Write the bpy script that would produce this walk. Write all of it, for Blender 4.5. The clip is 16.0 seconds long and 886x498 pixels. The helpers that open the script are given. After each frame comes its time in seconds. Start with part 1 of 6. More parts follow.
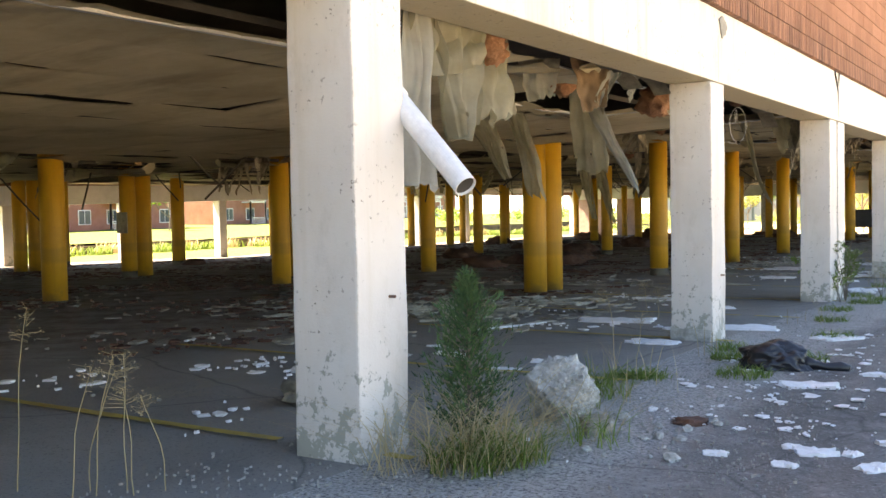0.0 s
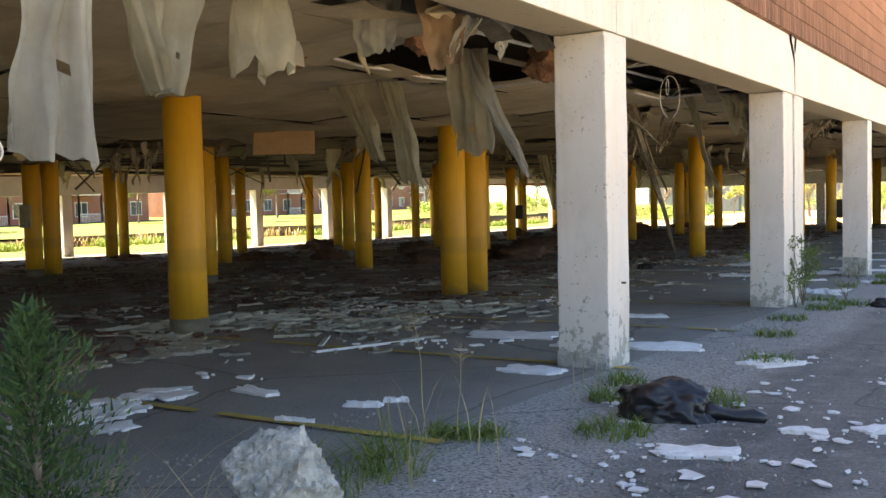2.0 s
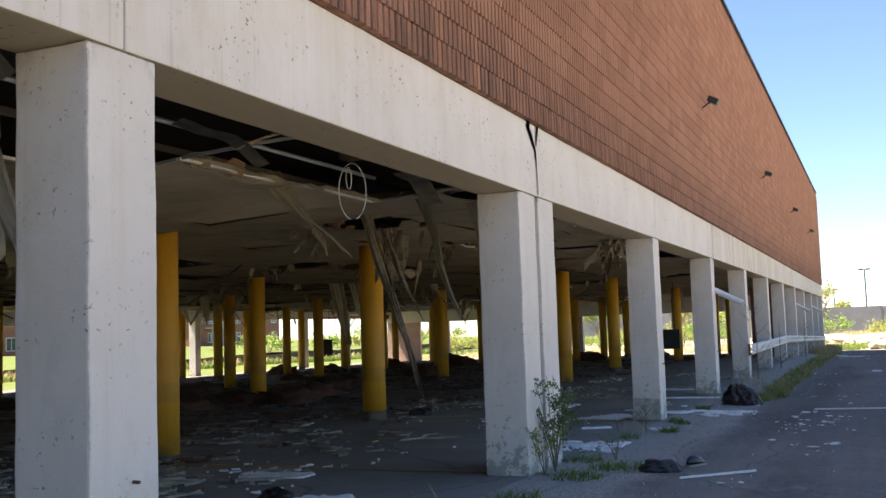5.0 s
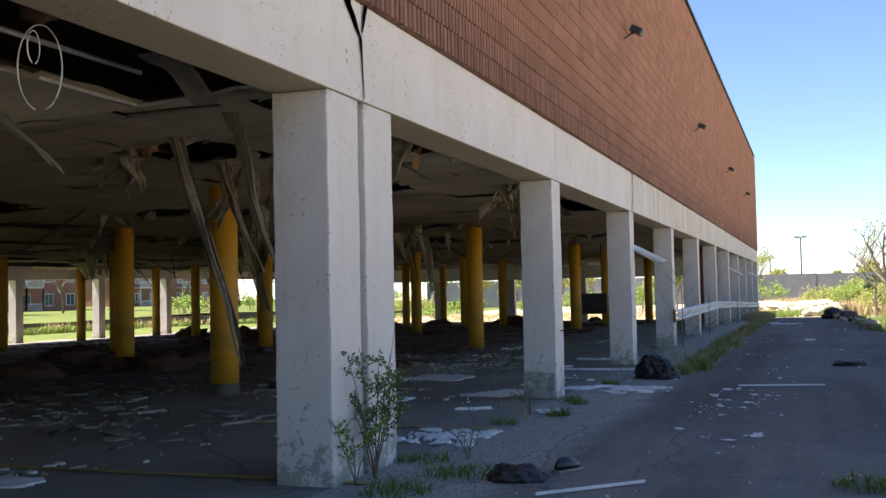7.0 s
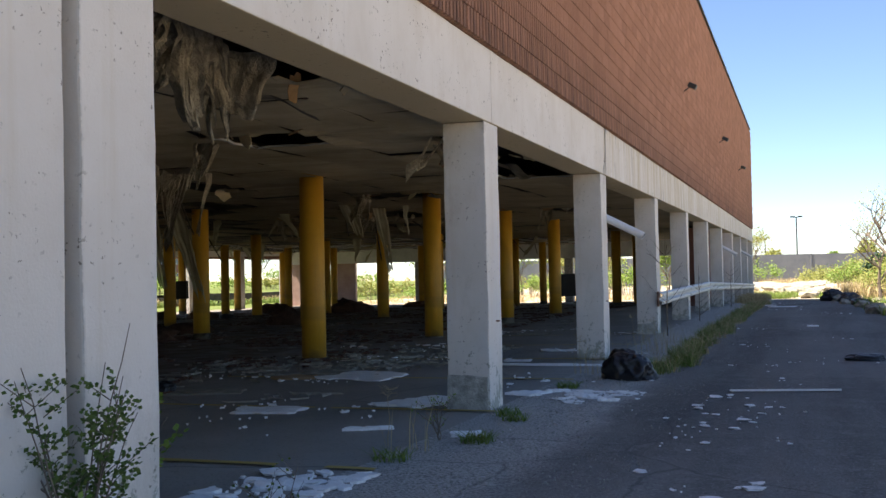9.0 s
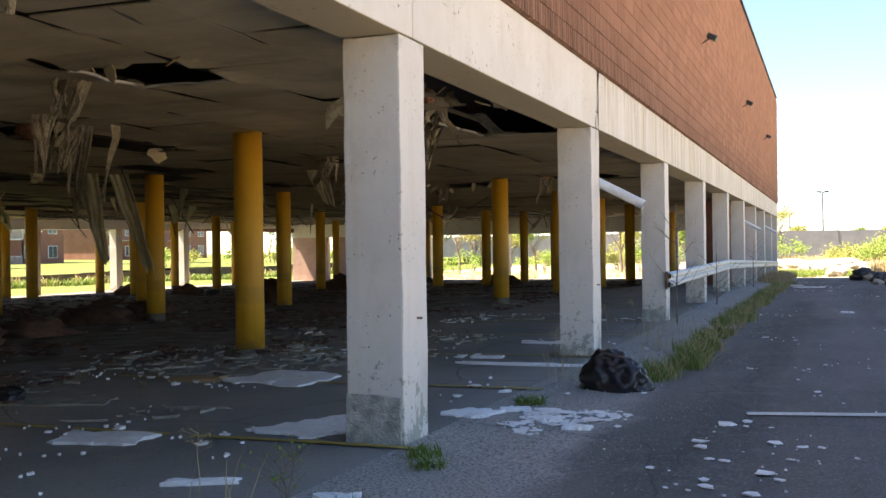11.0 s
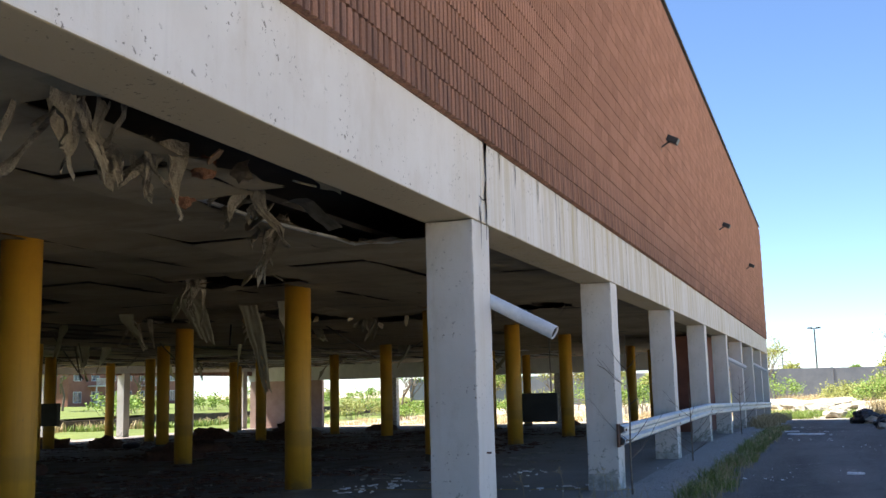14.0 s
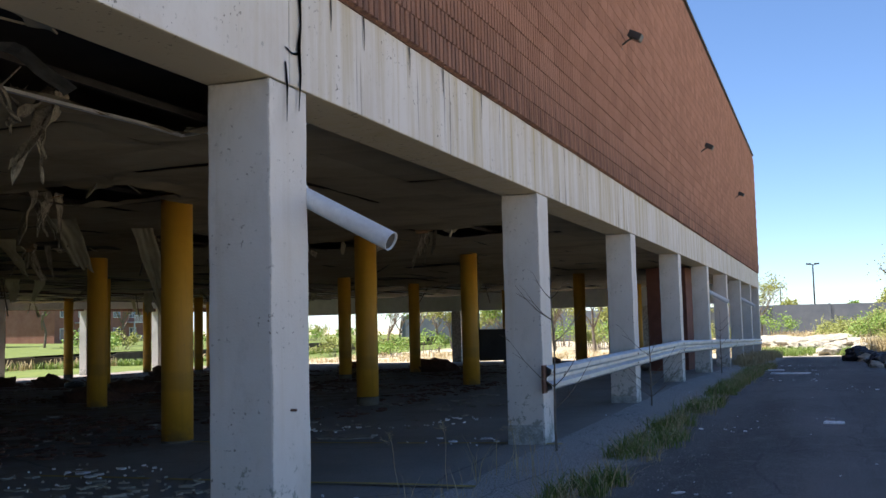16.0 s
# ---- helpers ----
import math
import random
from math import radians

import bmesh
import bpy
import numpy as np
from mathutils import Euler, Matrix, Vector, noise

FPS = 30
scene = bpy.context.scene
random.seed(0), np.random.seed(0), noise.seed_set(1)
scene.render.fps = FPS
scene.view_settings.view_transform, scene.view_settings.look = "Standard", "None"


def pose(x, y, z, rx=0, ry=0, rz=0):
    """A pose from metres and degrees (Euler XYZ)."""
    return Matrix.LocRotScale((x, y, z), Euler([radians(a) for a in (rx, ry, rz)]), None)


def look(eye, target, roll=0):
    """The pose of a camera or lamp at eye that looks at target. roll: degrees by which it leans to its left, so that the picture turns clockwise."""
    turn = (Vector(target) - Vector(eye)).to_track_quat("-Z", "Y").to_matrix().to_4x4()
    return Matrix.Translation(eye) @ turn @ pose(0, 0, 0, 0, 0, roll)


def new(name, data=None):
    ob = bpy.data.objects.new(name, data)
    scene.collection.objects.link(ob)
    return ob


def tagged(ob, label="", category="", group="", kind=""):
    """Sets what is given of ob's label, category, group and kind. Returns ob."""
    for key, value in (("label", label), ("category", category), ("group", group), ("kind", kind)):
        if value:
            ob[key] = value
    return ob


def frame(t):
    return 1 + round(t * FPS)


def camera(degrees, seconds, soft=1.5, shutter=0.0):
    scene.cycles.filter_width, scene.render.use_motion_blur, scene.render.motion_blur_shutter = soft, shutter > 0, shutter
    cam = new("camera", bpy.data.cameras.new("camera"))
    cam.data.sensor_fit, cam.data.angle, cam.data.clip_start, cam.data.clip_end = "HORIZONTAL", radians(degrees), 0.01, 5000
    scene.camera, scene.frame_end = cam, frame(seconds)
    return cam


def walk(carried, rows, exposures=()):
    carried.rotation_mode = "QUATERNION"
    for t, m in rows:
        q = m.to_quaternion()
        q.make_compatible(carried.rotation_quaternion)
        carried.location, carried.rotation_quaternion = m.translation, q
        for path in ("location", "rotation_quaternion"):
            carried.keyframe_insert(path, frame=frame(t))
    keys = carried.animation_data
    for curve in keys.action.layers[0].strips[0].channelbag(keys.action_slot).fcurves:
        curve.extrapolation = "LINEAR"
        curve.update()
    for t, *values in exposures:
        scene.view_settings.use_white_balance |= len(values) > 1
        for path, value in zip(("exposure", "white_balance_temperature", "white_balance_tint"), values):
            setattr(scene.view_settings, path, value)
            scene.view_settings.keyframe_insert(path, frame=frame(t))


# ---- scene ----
cam = camera(48.9, 16.0)
PATH = [
    (0, (3.319, -0.593, 1.518), (2.233, 1.084, 1.436), -1.1),
    (0.5, (3.303, 0.11, 1.51), (2.22, 1.789, 1.416), -1.1),
    (1, (3.289, 0.807, 1.497), (2.212, 2.49, 1.407), -1.4),
    (1.5, (3.246, 1.531, 1.501), (2.175, 3.218, 1.412), -1.3),
    (2, (3.243, 2.28, 1.471), (2.169, 3.965, 1.371), -1.3),
    (2.5, (3.217, 3.072, 1.467), (2.146, 4.758, 1.362), -1.5),
    (3, (3.206, 3.804, 1.5), (2.159, 5.506, 1.416), -1.4),
    (3.5, (3.25, 4.454, 1.534), (2.274, 6.199, 1.549), -1.4),
    (4, (3.29, 5.106, 1.509), (2.398, 6.888, 1.673), -1.5),
    (6.5, (3.45, 8.739, 1.308), (2.723, 10.598, 1.432), -1.1),
    (7, (3.348, 9.62, 1.305), (2.646, 11.49, 1.393), -1.2),
    (7.5, (3.31, 10.459, 1.262), (2.619, 12.335, 1.335), -1.1),
    (8, (3.213, 11.396, 1.271), (2.523, 13.273, 1.33), -1.0),
    (8.5, (3.168, 12.279, 1.269), (2.475, 14.155, 1.327), -1.2),
    (9, (3.141, 13.109, 1.251), (2.447, 14.984, 1.3), -1.2),
    (11.5, (2.855, 17.095, 1.269), (2.101, 18.947, 1.262), -0.8),
    (12, (2.777, 17.868, 1.284), (2.002, 19.712, 1.289), -0.9),
    (12.5, (2.796, 18.637, 1.292), (2.002, 20.472, 1.326), -1.1),
    (13, (2.818, 19.418, 1.312), (2.017, 21.248, 1.406), -1.2),
    (13.5, (2.885, 20.154, 1.319), (2.114, 21.99, 1.502), -1.3),
    (14, (2.914, 20.855, 1.307), (2.206, 22.703, 1.591), -1.4),
    (14.5, (3.009, 21.528, 1.285), (2.333, 23.374, 1.65), -1.7),
    (15, (3.117, 22.219, 1.213), (2.437, 24.067, 1.567), -1.6),
    (15.5, (3.195, 23.055, 1.191), (2.497, 24.912, 1.448), -1.6),
    (16, (3.234, 23.893, 1.239), (2.514, 25.752, 1.396), -1.4),
]
# exposure follows the clip's automatic gain
GAIN = [(0.0, 3.65, 8500, 13), (1.0, 3.4, 8500, 13), (2.0, 3.3, 8500, 13), (2.6, 3.45, 8300, 13), (3.2, 3.25, 7900, 13), (4.2, 2.62, 7300, 13), (6.3, 2.05, 6650, 13), (9.2, 1.98, 6800, 13), (11.3, 2.75, 7700, 14), (13.0, 2.65, 7400, 13), (14.0, 2.1, 6150, 11), (14.5, 1.87, 6000, 12), (16.0, 1.7, 6000, 12)]
walk(cam, [(t, look(eye, target, roll)) for t, eye, target, roll in PATH], GAIN)

# ---------------------------------------------------------------- light
SUN_EL, SUN_AZ = radians(62), radians(258)      # azimuth clockwise from +y: high, behind the building
world = bpy.data.worlds.new("sky")
scene.world = world
world.use_nodes = True
wn = world.node_tree
sky = wn.nodes.new("ShaderNodeTexSky")
sky.sky_type = "NISHITA"
sky.sun_disc = False
sky.sun_elevation, sky.sun_rotation = SUN_EL, SUN_AZ
sky.air_density, sky.dust_density, sky.ozone_density = 0.75, 0.0, 4.0
wn.nodes["Background"].inputs["Strength"].default_value = 0.060
wn.links.new(sky.outputs["Color"], wn.nodes["Background"].inputs["Color"])
sun = new("sun", bpy.data.lights.new("sun", "SUN"))
sun.data.energy, sun.data.angle, sun.data.color = 5.0, radians(0.55), (1.0, 0.92, 0.79)
to_sun = Vector((math.sin(SUN_AZ) * math.cos(SUN_EL), math.cos(SUN_AZ) * math.cos(SUN_EL), math.sin(SUN_EL)))
sun.matrix_world = look(to_sun * 100, (0, 0, 0))

# ---------------------------------------------------------------- materials
def node_mat(name, rough=0.8, metal=0.0):
    m = bpy.data.materials.new(name)
    m.use_nodes = True
    b = m.node_tree.nodes["Principled BSDF"]
    b.inputs["Roughness"].default_value, b.inputs["Metallic"].default_value = rough, metal
    return m, m.node_tree, b


def tex(nt, scale, detail=6, rough=0.6, stretch=(1, 1, 1)):
    c = nt.nodes.new("ShaderNodeTexCoord")
    mp = nt.nodes.new("ShaderNodeMapping")
    mp.inputs["Scale"].default_value = stretch
    nt.links.new(c.outputs["Object"], mp.inputs["Vector"])
    n = nt.nodes.new("ShaderNodeTexNoise")
    n.inputs["Scale"].default_value, n.inputs["Detail"].default_value, n.inputs["Roughness"].default_value = scale, detail, rough
    nt.links.new(mp.outputs["Vector"], n.inputs["Vector"])
    return n.outputs["Fac"]


def ramp(nt, fac, stops):
    r = nt.nodes.new("ShaderNodeValToRGB")
    e = r.color_ramp.elements
    e[0].position, e[0].color = stops[0][0], (*stops[0][1], 1)
    e[1].position, e[1].color = stops[-1][0], (*stops[-1][1], 1)
    for p, c in stops[1:-1]:
        k = e.new(p)
        k.color = (*c, 1)
    nt.links.new(fac, r.inputs["Fac"])
    return r.outputs["Color"]


def mix(nt, fac, a, b, mode="MIX"):
    n = nt.nodes.new("ShaderNodeMix")
    n.data_type, n.blend_type = "RGBA", mode
    for sock, v in ((n.inputs["Factor"], fac), (n.inputs["A"], a), (n.inputs["B"], b)):
        if isinstance(v, (int, float)):
            sock.default_value = v
        elif isinstance(v, tuple):
            sock.default_value = (*v, 1)
        else:
            nt.links.new(v, sock)
    return n.outputs["Result"]


def bump(nt, b, height, strength=0.3, dist=0.01):
    n = nt.nodes.new("ShaderNodeBump")
    n.inputs["Strength"].default_value, n.inputs["Distance"].default_value = strength, dist
    nt.links.new(height, n.inputs["Height"])
    nt.links.new(n.outputs["Normal"], b.inputs["Normal"])


def grey(v):
    return (v, v, v)


def piece_random(nt):
    return nt.nodes.new("ShaderNodeObjectInfo").outputs["Random"]


def island_random(nt):
    return nt.nodes.new("ShaderNodeNewGeometry").outputs["Random Per Island"]


def simple(name, c1, c2, scale, rough=0.8, metal=0.0, bumps=0.3, fine=40.0, dist=0.006, stretch=(1, 1, 1), vary=None):
    """Two tones at one scale, a finer grain over them, and relief."""
    m, nt, b = node_mat(name, rough, metal)
    f = tex(nt, scale, 6, 0.65, stretch)
    g = tex(nt, fine, 4, 0.6, stretch)
    col = ramp(nt, f, [(0.35, c1), (0.65, c2)])
    col = mix(nt, 0.35, col, ramp(nt, g, [(0.3, grey(0.55)), (0.7, grey(1.0))]), "MULTIPLY")
    if vary:
        r = island_random(nt) if vary == "island" else piece_random(nt)
        col = mix(nt, 0.6, col, ramp(nt, r, [(0.0, grey(0.55)), (1.0, grey(1.25))]), "MULTIPLY")
    nt.links.new(col, b.inputs["Base Color"])
    bump(nt, b, g, bumps, dist)
    return m


def white_paint(name="white_painted_concrete", streaks=0):
    m, nt, b = node_mat(name, 0.72)
    cloud = tex(nt, 0.9, 5, 0.6)
    grain = tex(nt, 60, 4, 0.6)
    streak = tex(nt, 1.0, 6, 0.65, (7, 7, 0.35))
    grime = tex(nt, 1.8, 8, 0.72, (1, 1, 0.55))
    chips = tex(nt, 5.0, 8, 0.7)
    specks = tex(nt, 26, 3, 0.55)
    col = ramp(nt, cloud, [(0.3, (0.59, 0.55, 0.50)), (0.7, (0.675, 0.64, 0.60))])
    col = mix(nt, ramp(nt, streak, [(0.56, grey(0)), (0.8, grey(0.4))]), col, (0.5, 0.43, 0.32))
    col = mix(nt, ramp(nt, grime, [(0.50, grey(0)), (0.72, grey(0.5))]), col, (0.50, 0.44, 0.37))
    if streaks:
        run = tex(nt, 1.0, 7, 0.7, (4, 4, 0.18))
        where = tex(nt, 0.12, 3, 0.5)
        leak = band_mask(nt, axis_value(nt, "Y", 2.0, 0.3), 29.5, 31.5)
        spots = mix(nt, leak, ramp(nt, where, [(0.5, grey(0.05)), (0.65, grey(0.45))]), (0.95, 0.95, 0.95))
        runs = mix(nt, 1.0, ramp(nt, run, [(0.45, grey(0)), (0.66, grey(0.9))]), spots, "MULTIPLY")
        col = mix(nt, runs, col, (0.42, 0.34, 0.17))
        # faces that point down are mixed towards khaki by their normal
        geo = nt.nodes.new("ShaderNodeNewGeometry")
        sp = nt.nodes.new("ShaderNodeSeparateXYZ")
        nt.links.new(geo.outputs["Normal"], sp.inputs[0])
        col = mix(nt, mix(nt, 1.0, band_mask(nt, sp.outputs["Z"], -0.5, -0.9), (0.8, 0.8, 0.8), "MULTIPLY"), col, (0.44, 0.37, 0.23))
        thin = tex(nt, 1.0, 5, 0.6, (14, 14, 0.5))
        col = mix(nt, mix(nt, 1.0, ramp(nt, thin, [(0.62, grey(0)), (0.70, grey(0.9))]), spots, "MULTIPLY"), col, (0.13, 0.12, 0.10))
    else:
        # paint flaked off low down, in ragged islands
        c = nt.nodes.new("ShaderNodeTexCoord")
        sp = nt.nodes.new("ShaderNodeSeparateXYZ")
        nt.links.new(c.outputs["Object"], sp.inputs[0])
        low = ramp(nt, sp.outputs["Z"], [(0.0, grey(0.215)), (0.95, grey(0.0))])
        big = tex(nt, 6.5, 9, 0.72)
        add = nt.nodes.new("ShaderNodeMath")
        nt.links.new(low, add.inputs[0])
        nt.links.new(big, add.inputs[1])
        col = mix(nt, ramp(nt, add.outputs[0], [(0.655, grey(0)), (0.675, grey(0.9))]), col, (0.30, 0.30, 0.25))
    if not streaks:
        blotch = tex(nt, 1.5, 9, 0.8, (1, 1, 0.5))
        col = mix(nt, ramp(nt, blotch, [(0.52, grey(0)), (0.72, grey(0.6))]), col, (0.40, 0.365, 0.31))
        # knocked arrises
        worn = nt.nodes.new("ShaderNodeNewGeometry").outputs["Pointiness"]
        edge = mix(nt, 1.0, ramp(nt, worn, [(0.535, grey(0)), (0.58, grey(1))]), ramp(nt, tex(nt, 7.0, 8, 0.75), [(0.46, grey(0)), (0.52, grey(0.9))]), "MULTIPLY")
        col = mix(nt, edge, col, (0.24, 0.22, 0.18))
    col = mix(nt, ramp(nt, chips, [(0.67, grey(0)), (0.70, grey(0.8))]), col, (0.34, 0.33, 0.29))
    col = mix(nt, mix(nt, 1.0, ramp(nt, specks, [(0.64, grey(0)), (0.67, grey(0.9))]), ramp(nt, tex(nt, 2.2, 4, 0.6), [(0.48, grey(0)), (0.6, grey(1))]), "MULTIPLY"), col, (0.17, 0.15, 0.12))
    nt.links.new(col, b.inputs["Base Color"])
    bump(nt, b, grain, 0.35, 0.006)
    return m


def axis_value(nt, axis, noise_amount=0.0, scale=0.6):
    """One world coordinate, made ragged by noise."""
    c = nt.nodes.new("ShaderNodeTexCoord")
    sp = nt.nodes.new("ShaderNodeSeparateXYZ")
    nt.links.new(c.outputs["Object"], sp.inputs[0])
    if not noise_amount:
        return sp.outputs[axis]
    n = tex(nt, scale, 6, 0.65)
    m = nt.nodes.new("ShaderNodeMath")
    m.operation = "MULTIPLY_ADD"
    m.inputs[1].default_value = noise_amount
    nt.links.new(n, m.inputs[0])
    nt.links.new(sp.outputs[axis], m.inputs[2])
    return m.outputs[0]


def band_mask(nt, value, lo, hi):
    r = nt.nodes.new("ShaderNodeMapRange")
    r.inputs["From Min"].default_value, r.inputs["From Max"].default_value = lo, hi
    nt.links.new(value, r.inputs["Value"])
    return r.outputs["Result"]


def cracks(nt, scale, width):
    c = nt.nodes.new("ShaderNodeTexCoord")
    n = nt.nodes.new("ShaderNodeTexNoise")
    n.inputs["Scale"].default_value, n.inputs["Detail"].default_value = scale * 2.5, 5
    nt.links.new(c.outputs["Object"], n.inputs["Vector"])
    m = nt.nodes.new("ShaderNodeMix")
    m.data_type, m.blend_type = "RGBA", "LINEAR_LIGHT"
    m.inputs["Factor"].default_value = 0.25
    nt.links.new(c.outputs["Object"], m.inputs["A"])
    nt.links.new(n.outputs["Color"], m.inputs["B"])
    v = nt.nodes.new("ShaderNodeTexVoronoi")
    v.feature = "DISTANCE_TO_EDGE"
    v.inputs["Scale"].default_value = scale
    nt.links.new(m.outputs["Result"], v.inputs["Vector"])
    return ramp(nt, v.outputs["Distance"], [(0.0, grey(1)), (width, grey(0))])


def asphalt():
    """Worn drive: dark binder with pale grit, dust drifts, wheel-polished lanes, and a coarser pale apron along the columns."""
    m, nt, b = node_mat("asphalt", 0.88)
    patch = tex(nt, 0.3, 6, 0.6)
    lane = tex(nt, 1.0, 5, 0.6, (1.1, 0.10, 1))
    mid = tex(nt, 3.5, 8, 0.75)
    grit = tex(nt, 45, 4, 0.7)
    fine = tex(nt, 130, 2, 0.6)
    col = ramp(nt, patch, [(0.35, (0.148, 0.140, 0.130)), (0.65, (0.222, 0.210, 0.194))])
    col = mix(nt, 0.7, col, ramp(nt, lane, [(0.38, grey(0.5)), (0.62, grey(1.35))]), "MULTIPLY")
    col = mix(nt, ramp(nt, mid, [(0.52, grey(0)), (0.70, grey(0.75))]), col, (0.30, 0.29, 0.275))
    # drive colour is multiplied darker from about y 15 northwards
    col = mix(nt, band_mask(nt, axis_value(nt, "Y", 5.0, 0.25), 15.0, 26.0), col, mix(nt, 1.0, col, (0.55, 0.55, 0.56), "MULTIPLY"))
    apron = ramp(nt, grit, [(0.35, (0.14, 0.134, 0.124)), (0.5, (0.315, 0.302, 0.28)), (0.68, (0.54, 0.52, 0.48))])
    col = mix(nt, band_mask(nt, axis_value(nt, "X", 1.1, 0.5), 1.95, 1.65), col, apron)
    col = mix(nt, ramp(nt, grit, [(0.58, grey(0)), (0.66, grey(0.8))]), col, (0.34, 0.335, 0.32))
    col = mix(nt, ramp(nt, grit, [(0.34, grey(0.8)), (0.44, grey(0))]), col, (0.03, 0.03, 0.032))
    col = mix(nt, ramp(nt, fine, [(0.62, grey(0)), (0.7, grey(0.6))]), col, (0.4, 0.39, 0.37))
    col = mix(nt, mix(nt, 1.0, cracks(nt, 0.4, 0.007), (0.5, 0.5, 0.5), "MULTIPLY"), col, (0.02, 0.02, 0.02))
    nt.links.new(col, b.inputs["Base Color"])
    bump(nt, b, grit, 0.9, 0.02)
    return m


def floor_asphalt():
    """Older, dirtier asphalt under the deck, with dried silt and rust-brown insulation dust."""
    m, nt, b = node_mat("dirty_asphalt", 0.85)
    patch = tex(nt, 0.35, 7, 0.65)
    mid = tex(nt, 1.6, 8, 0.7)
    grit = tex(nt, 45, 4, 0.7)
    silt = tex(nt, 0.8, 9, 0.78, (1, 0.45, 1))
    col = ramp(nt, patch, [(0.35, (0.184, 0.173, 0.157)), (0.65, (0.275, 0.255, 0.228))])
    deep = band_mask(nt, axis_value(nt, "X", 3.0, 0.3), -2.5, -6.0)
    brown = mix(nt, 1.0, ramp(nt, mid, [(0.42, grey(0)), (0.60, grey(0.9))]), deep, "MULTIPLY")
    col = mix(nt, brown, col, (0.115, 0.062, 0.04))
    col = mix(nt, ramp(nt, silt, [(0.58, grey(0)), (0.64, grey(0.6))]), col, (0.27, 0.24, 0.18))
    col = mix(nt, ramp(nt, grit, [(0.60, grey(0)), (0.68, grey(0.55))]), col, (0.28, 0.27, 0.25))
    col = mix(nt, ramp(nt, grit, [(0.34, grey(0.6)), (0.44, grey(0))]), col, (0.03, 0.03, 0.032))
    col = mix(nt, mix(nt, 1.0, cracks(nt, 0.3, 0.006), (0.5, 0.5, 0.5), "MULTIPLY"), col, (0.02, 0.02, 0.02))
    nt.links.new(col, b.inputs["Base Color"])
    bump(nt, b, grit, 0.7, 0.015)
    return m


def block_mat(vary):
    """Ribbed terracotta-coloured masonry block with soot and lime wash-down."""
    m, nt, b = node_mat("ribbed_block_" + vary, 0.9)
    r = island_random(nt) if vary == "island" else piece_random(nt)
    tone = tex(nt, 0.3, 5, 0.6)
    grain = tex(nt, 55, 4, 0.65)
    streak = tex(nt, 0.8, 6, 0.65, (3.5, 3.5, 0.22))
    col = ramp(nt, r, [(0.0, (0.30, 0.148, 0.092)), (0.5, (0.34, 0.168, 0.106)), (1.0, (0.385, 0.195, 0.128))])
    col = mix(nt, 0.4, col, ramp(nt, tone, [(0.3, grey(0.7)), (0.7, grey(1.1))]), "MULTIPLY")
    col = mix(nt, ramp(nt, streak, [(0.60, grey(0)), (0.82, grey(0.75))]), col, (0.12, 0.065, 0.05))
    col = mix(nt, 0.5, col, ramp(nt, grain, [(0.3, grey(0.6)), (0.7, grey(1.1))]), "MULTIPLY")
    # dark wash-down that has settled in the lowest courses
    geo = nt.nodes.new("ShaderNodeNewGeometry")
    sp = nt.nodes.new("ShaderNodeSeparateXYZ")
    nt.links.new(geo.outputs["Position"], sp.inputs[0])
    splash = tex(nt, 1.0, 6, 0.7, (6, 6, 0.5))
    wet = mix(nt, 1.0, band_mask(nt, sp.outputs["Z"], 4.7, 3.75), ramp(nt, splash, [(0.40, grey(0)), (0.62, grey(0.85))]), "MULTIPLY")
    col = mix(nt, wet, col, (0.085, 0.05, 0.04))
    nt.links.new(col, b.inputs["Base Color"])
    bump(nt, b, grain, 0.6, 0.01)
    return m


def leaf_mat(name, c1, c2, trans=0.3):
    m, nt, b = node_mat(name, 0.6)
    col = ramp(nt, island_random(nt), [(0.0, c1), (1.0, c2)])
    nt.links.new(col, b.inputs["Base Color"])
    b.inputs["Specular IOR Level"].default_value = 0.25
    t = nt.nodes.new("ShaderNodeBsdfTranslucent")
    nt.links.new(col, t.inputs["Color"])
    mx = nt.nodes.new("ShaderNodeMixShader")
    mx.inputs[0].default_value = trans
    nt.links.new(b.outputs[0], mx.inputs[1])
    nt.links.new(t.outputs[0], mx.inputs[2])
    nt.links.new(mx.outputs[0], nt.nodes["Material Output"].inputs["Surface"])
    return m


def plastic_film(name="dusty_plastic_film", c1=(0.26, 0.24, 0.17), c2=(0.42, 0.395, 0.30)):
    m, nt, b = node_mat(name, 0.45)
    f = tex(nt, 3, 6, 0.6)
    fine = tex(nt, 1.5, 5, 0.6, (9, 9, 0.8))
    col = ramp(nt, f, [(0.3, c1), (0.7, c2)])
    col = mix(nt, ramp(nt, fine, [(0.55, grey(0)), (0.8, grey(0.5))]), col, (0.25, 0.22, 0.15))
    nt.links.new(col, b.inputs["Base Color"])
    b.inputs["Alpha"].default_value = 0.86
    t = nt.nodes.new("ShaderNodeBsdfTranslucent")
    nt.links.new(col, t.inputs["Color"])
    mx = nt.nodes.new("ShaderNodeMixShader")
    mx.inputs[0].default_value = 0.45
    nt.links.new(b.outputs[0], mx.inputs[1])
    nt.links.new(t.outputs[0], mx.inputs[2])
    nt.links.new(mx.outputs[0], nt.nodes["Material Output"].inputs["Surface"])
    bump(nt, b, fine, 0.4, 0.01)
    return m


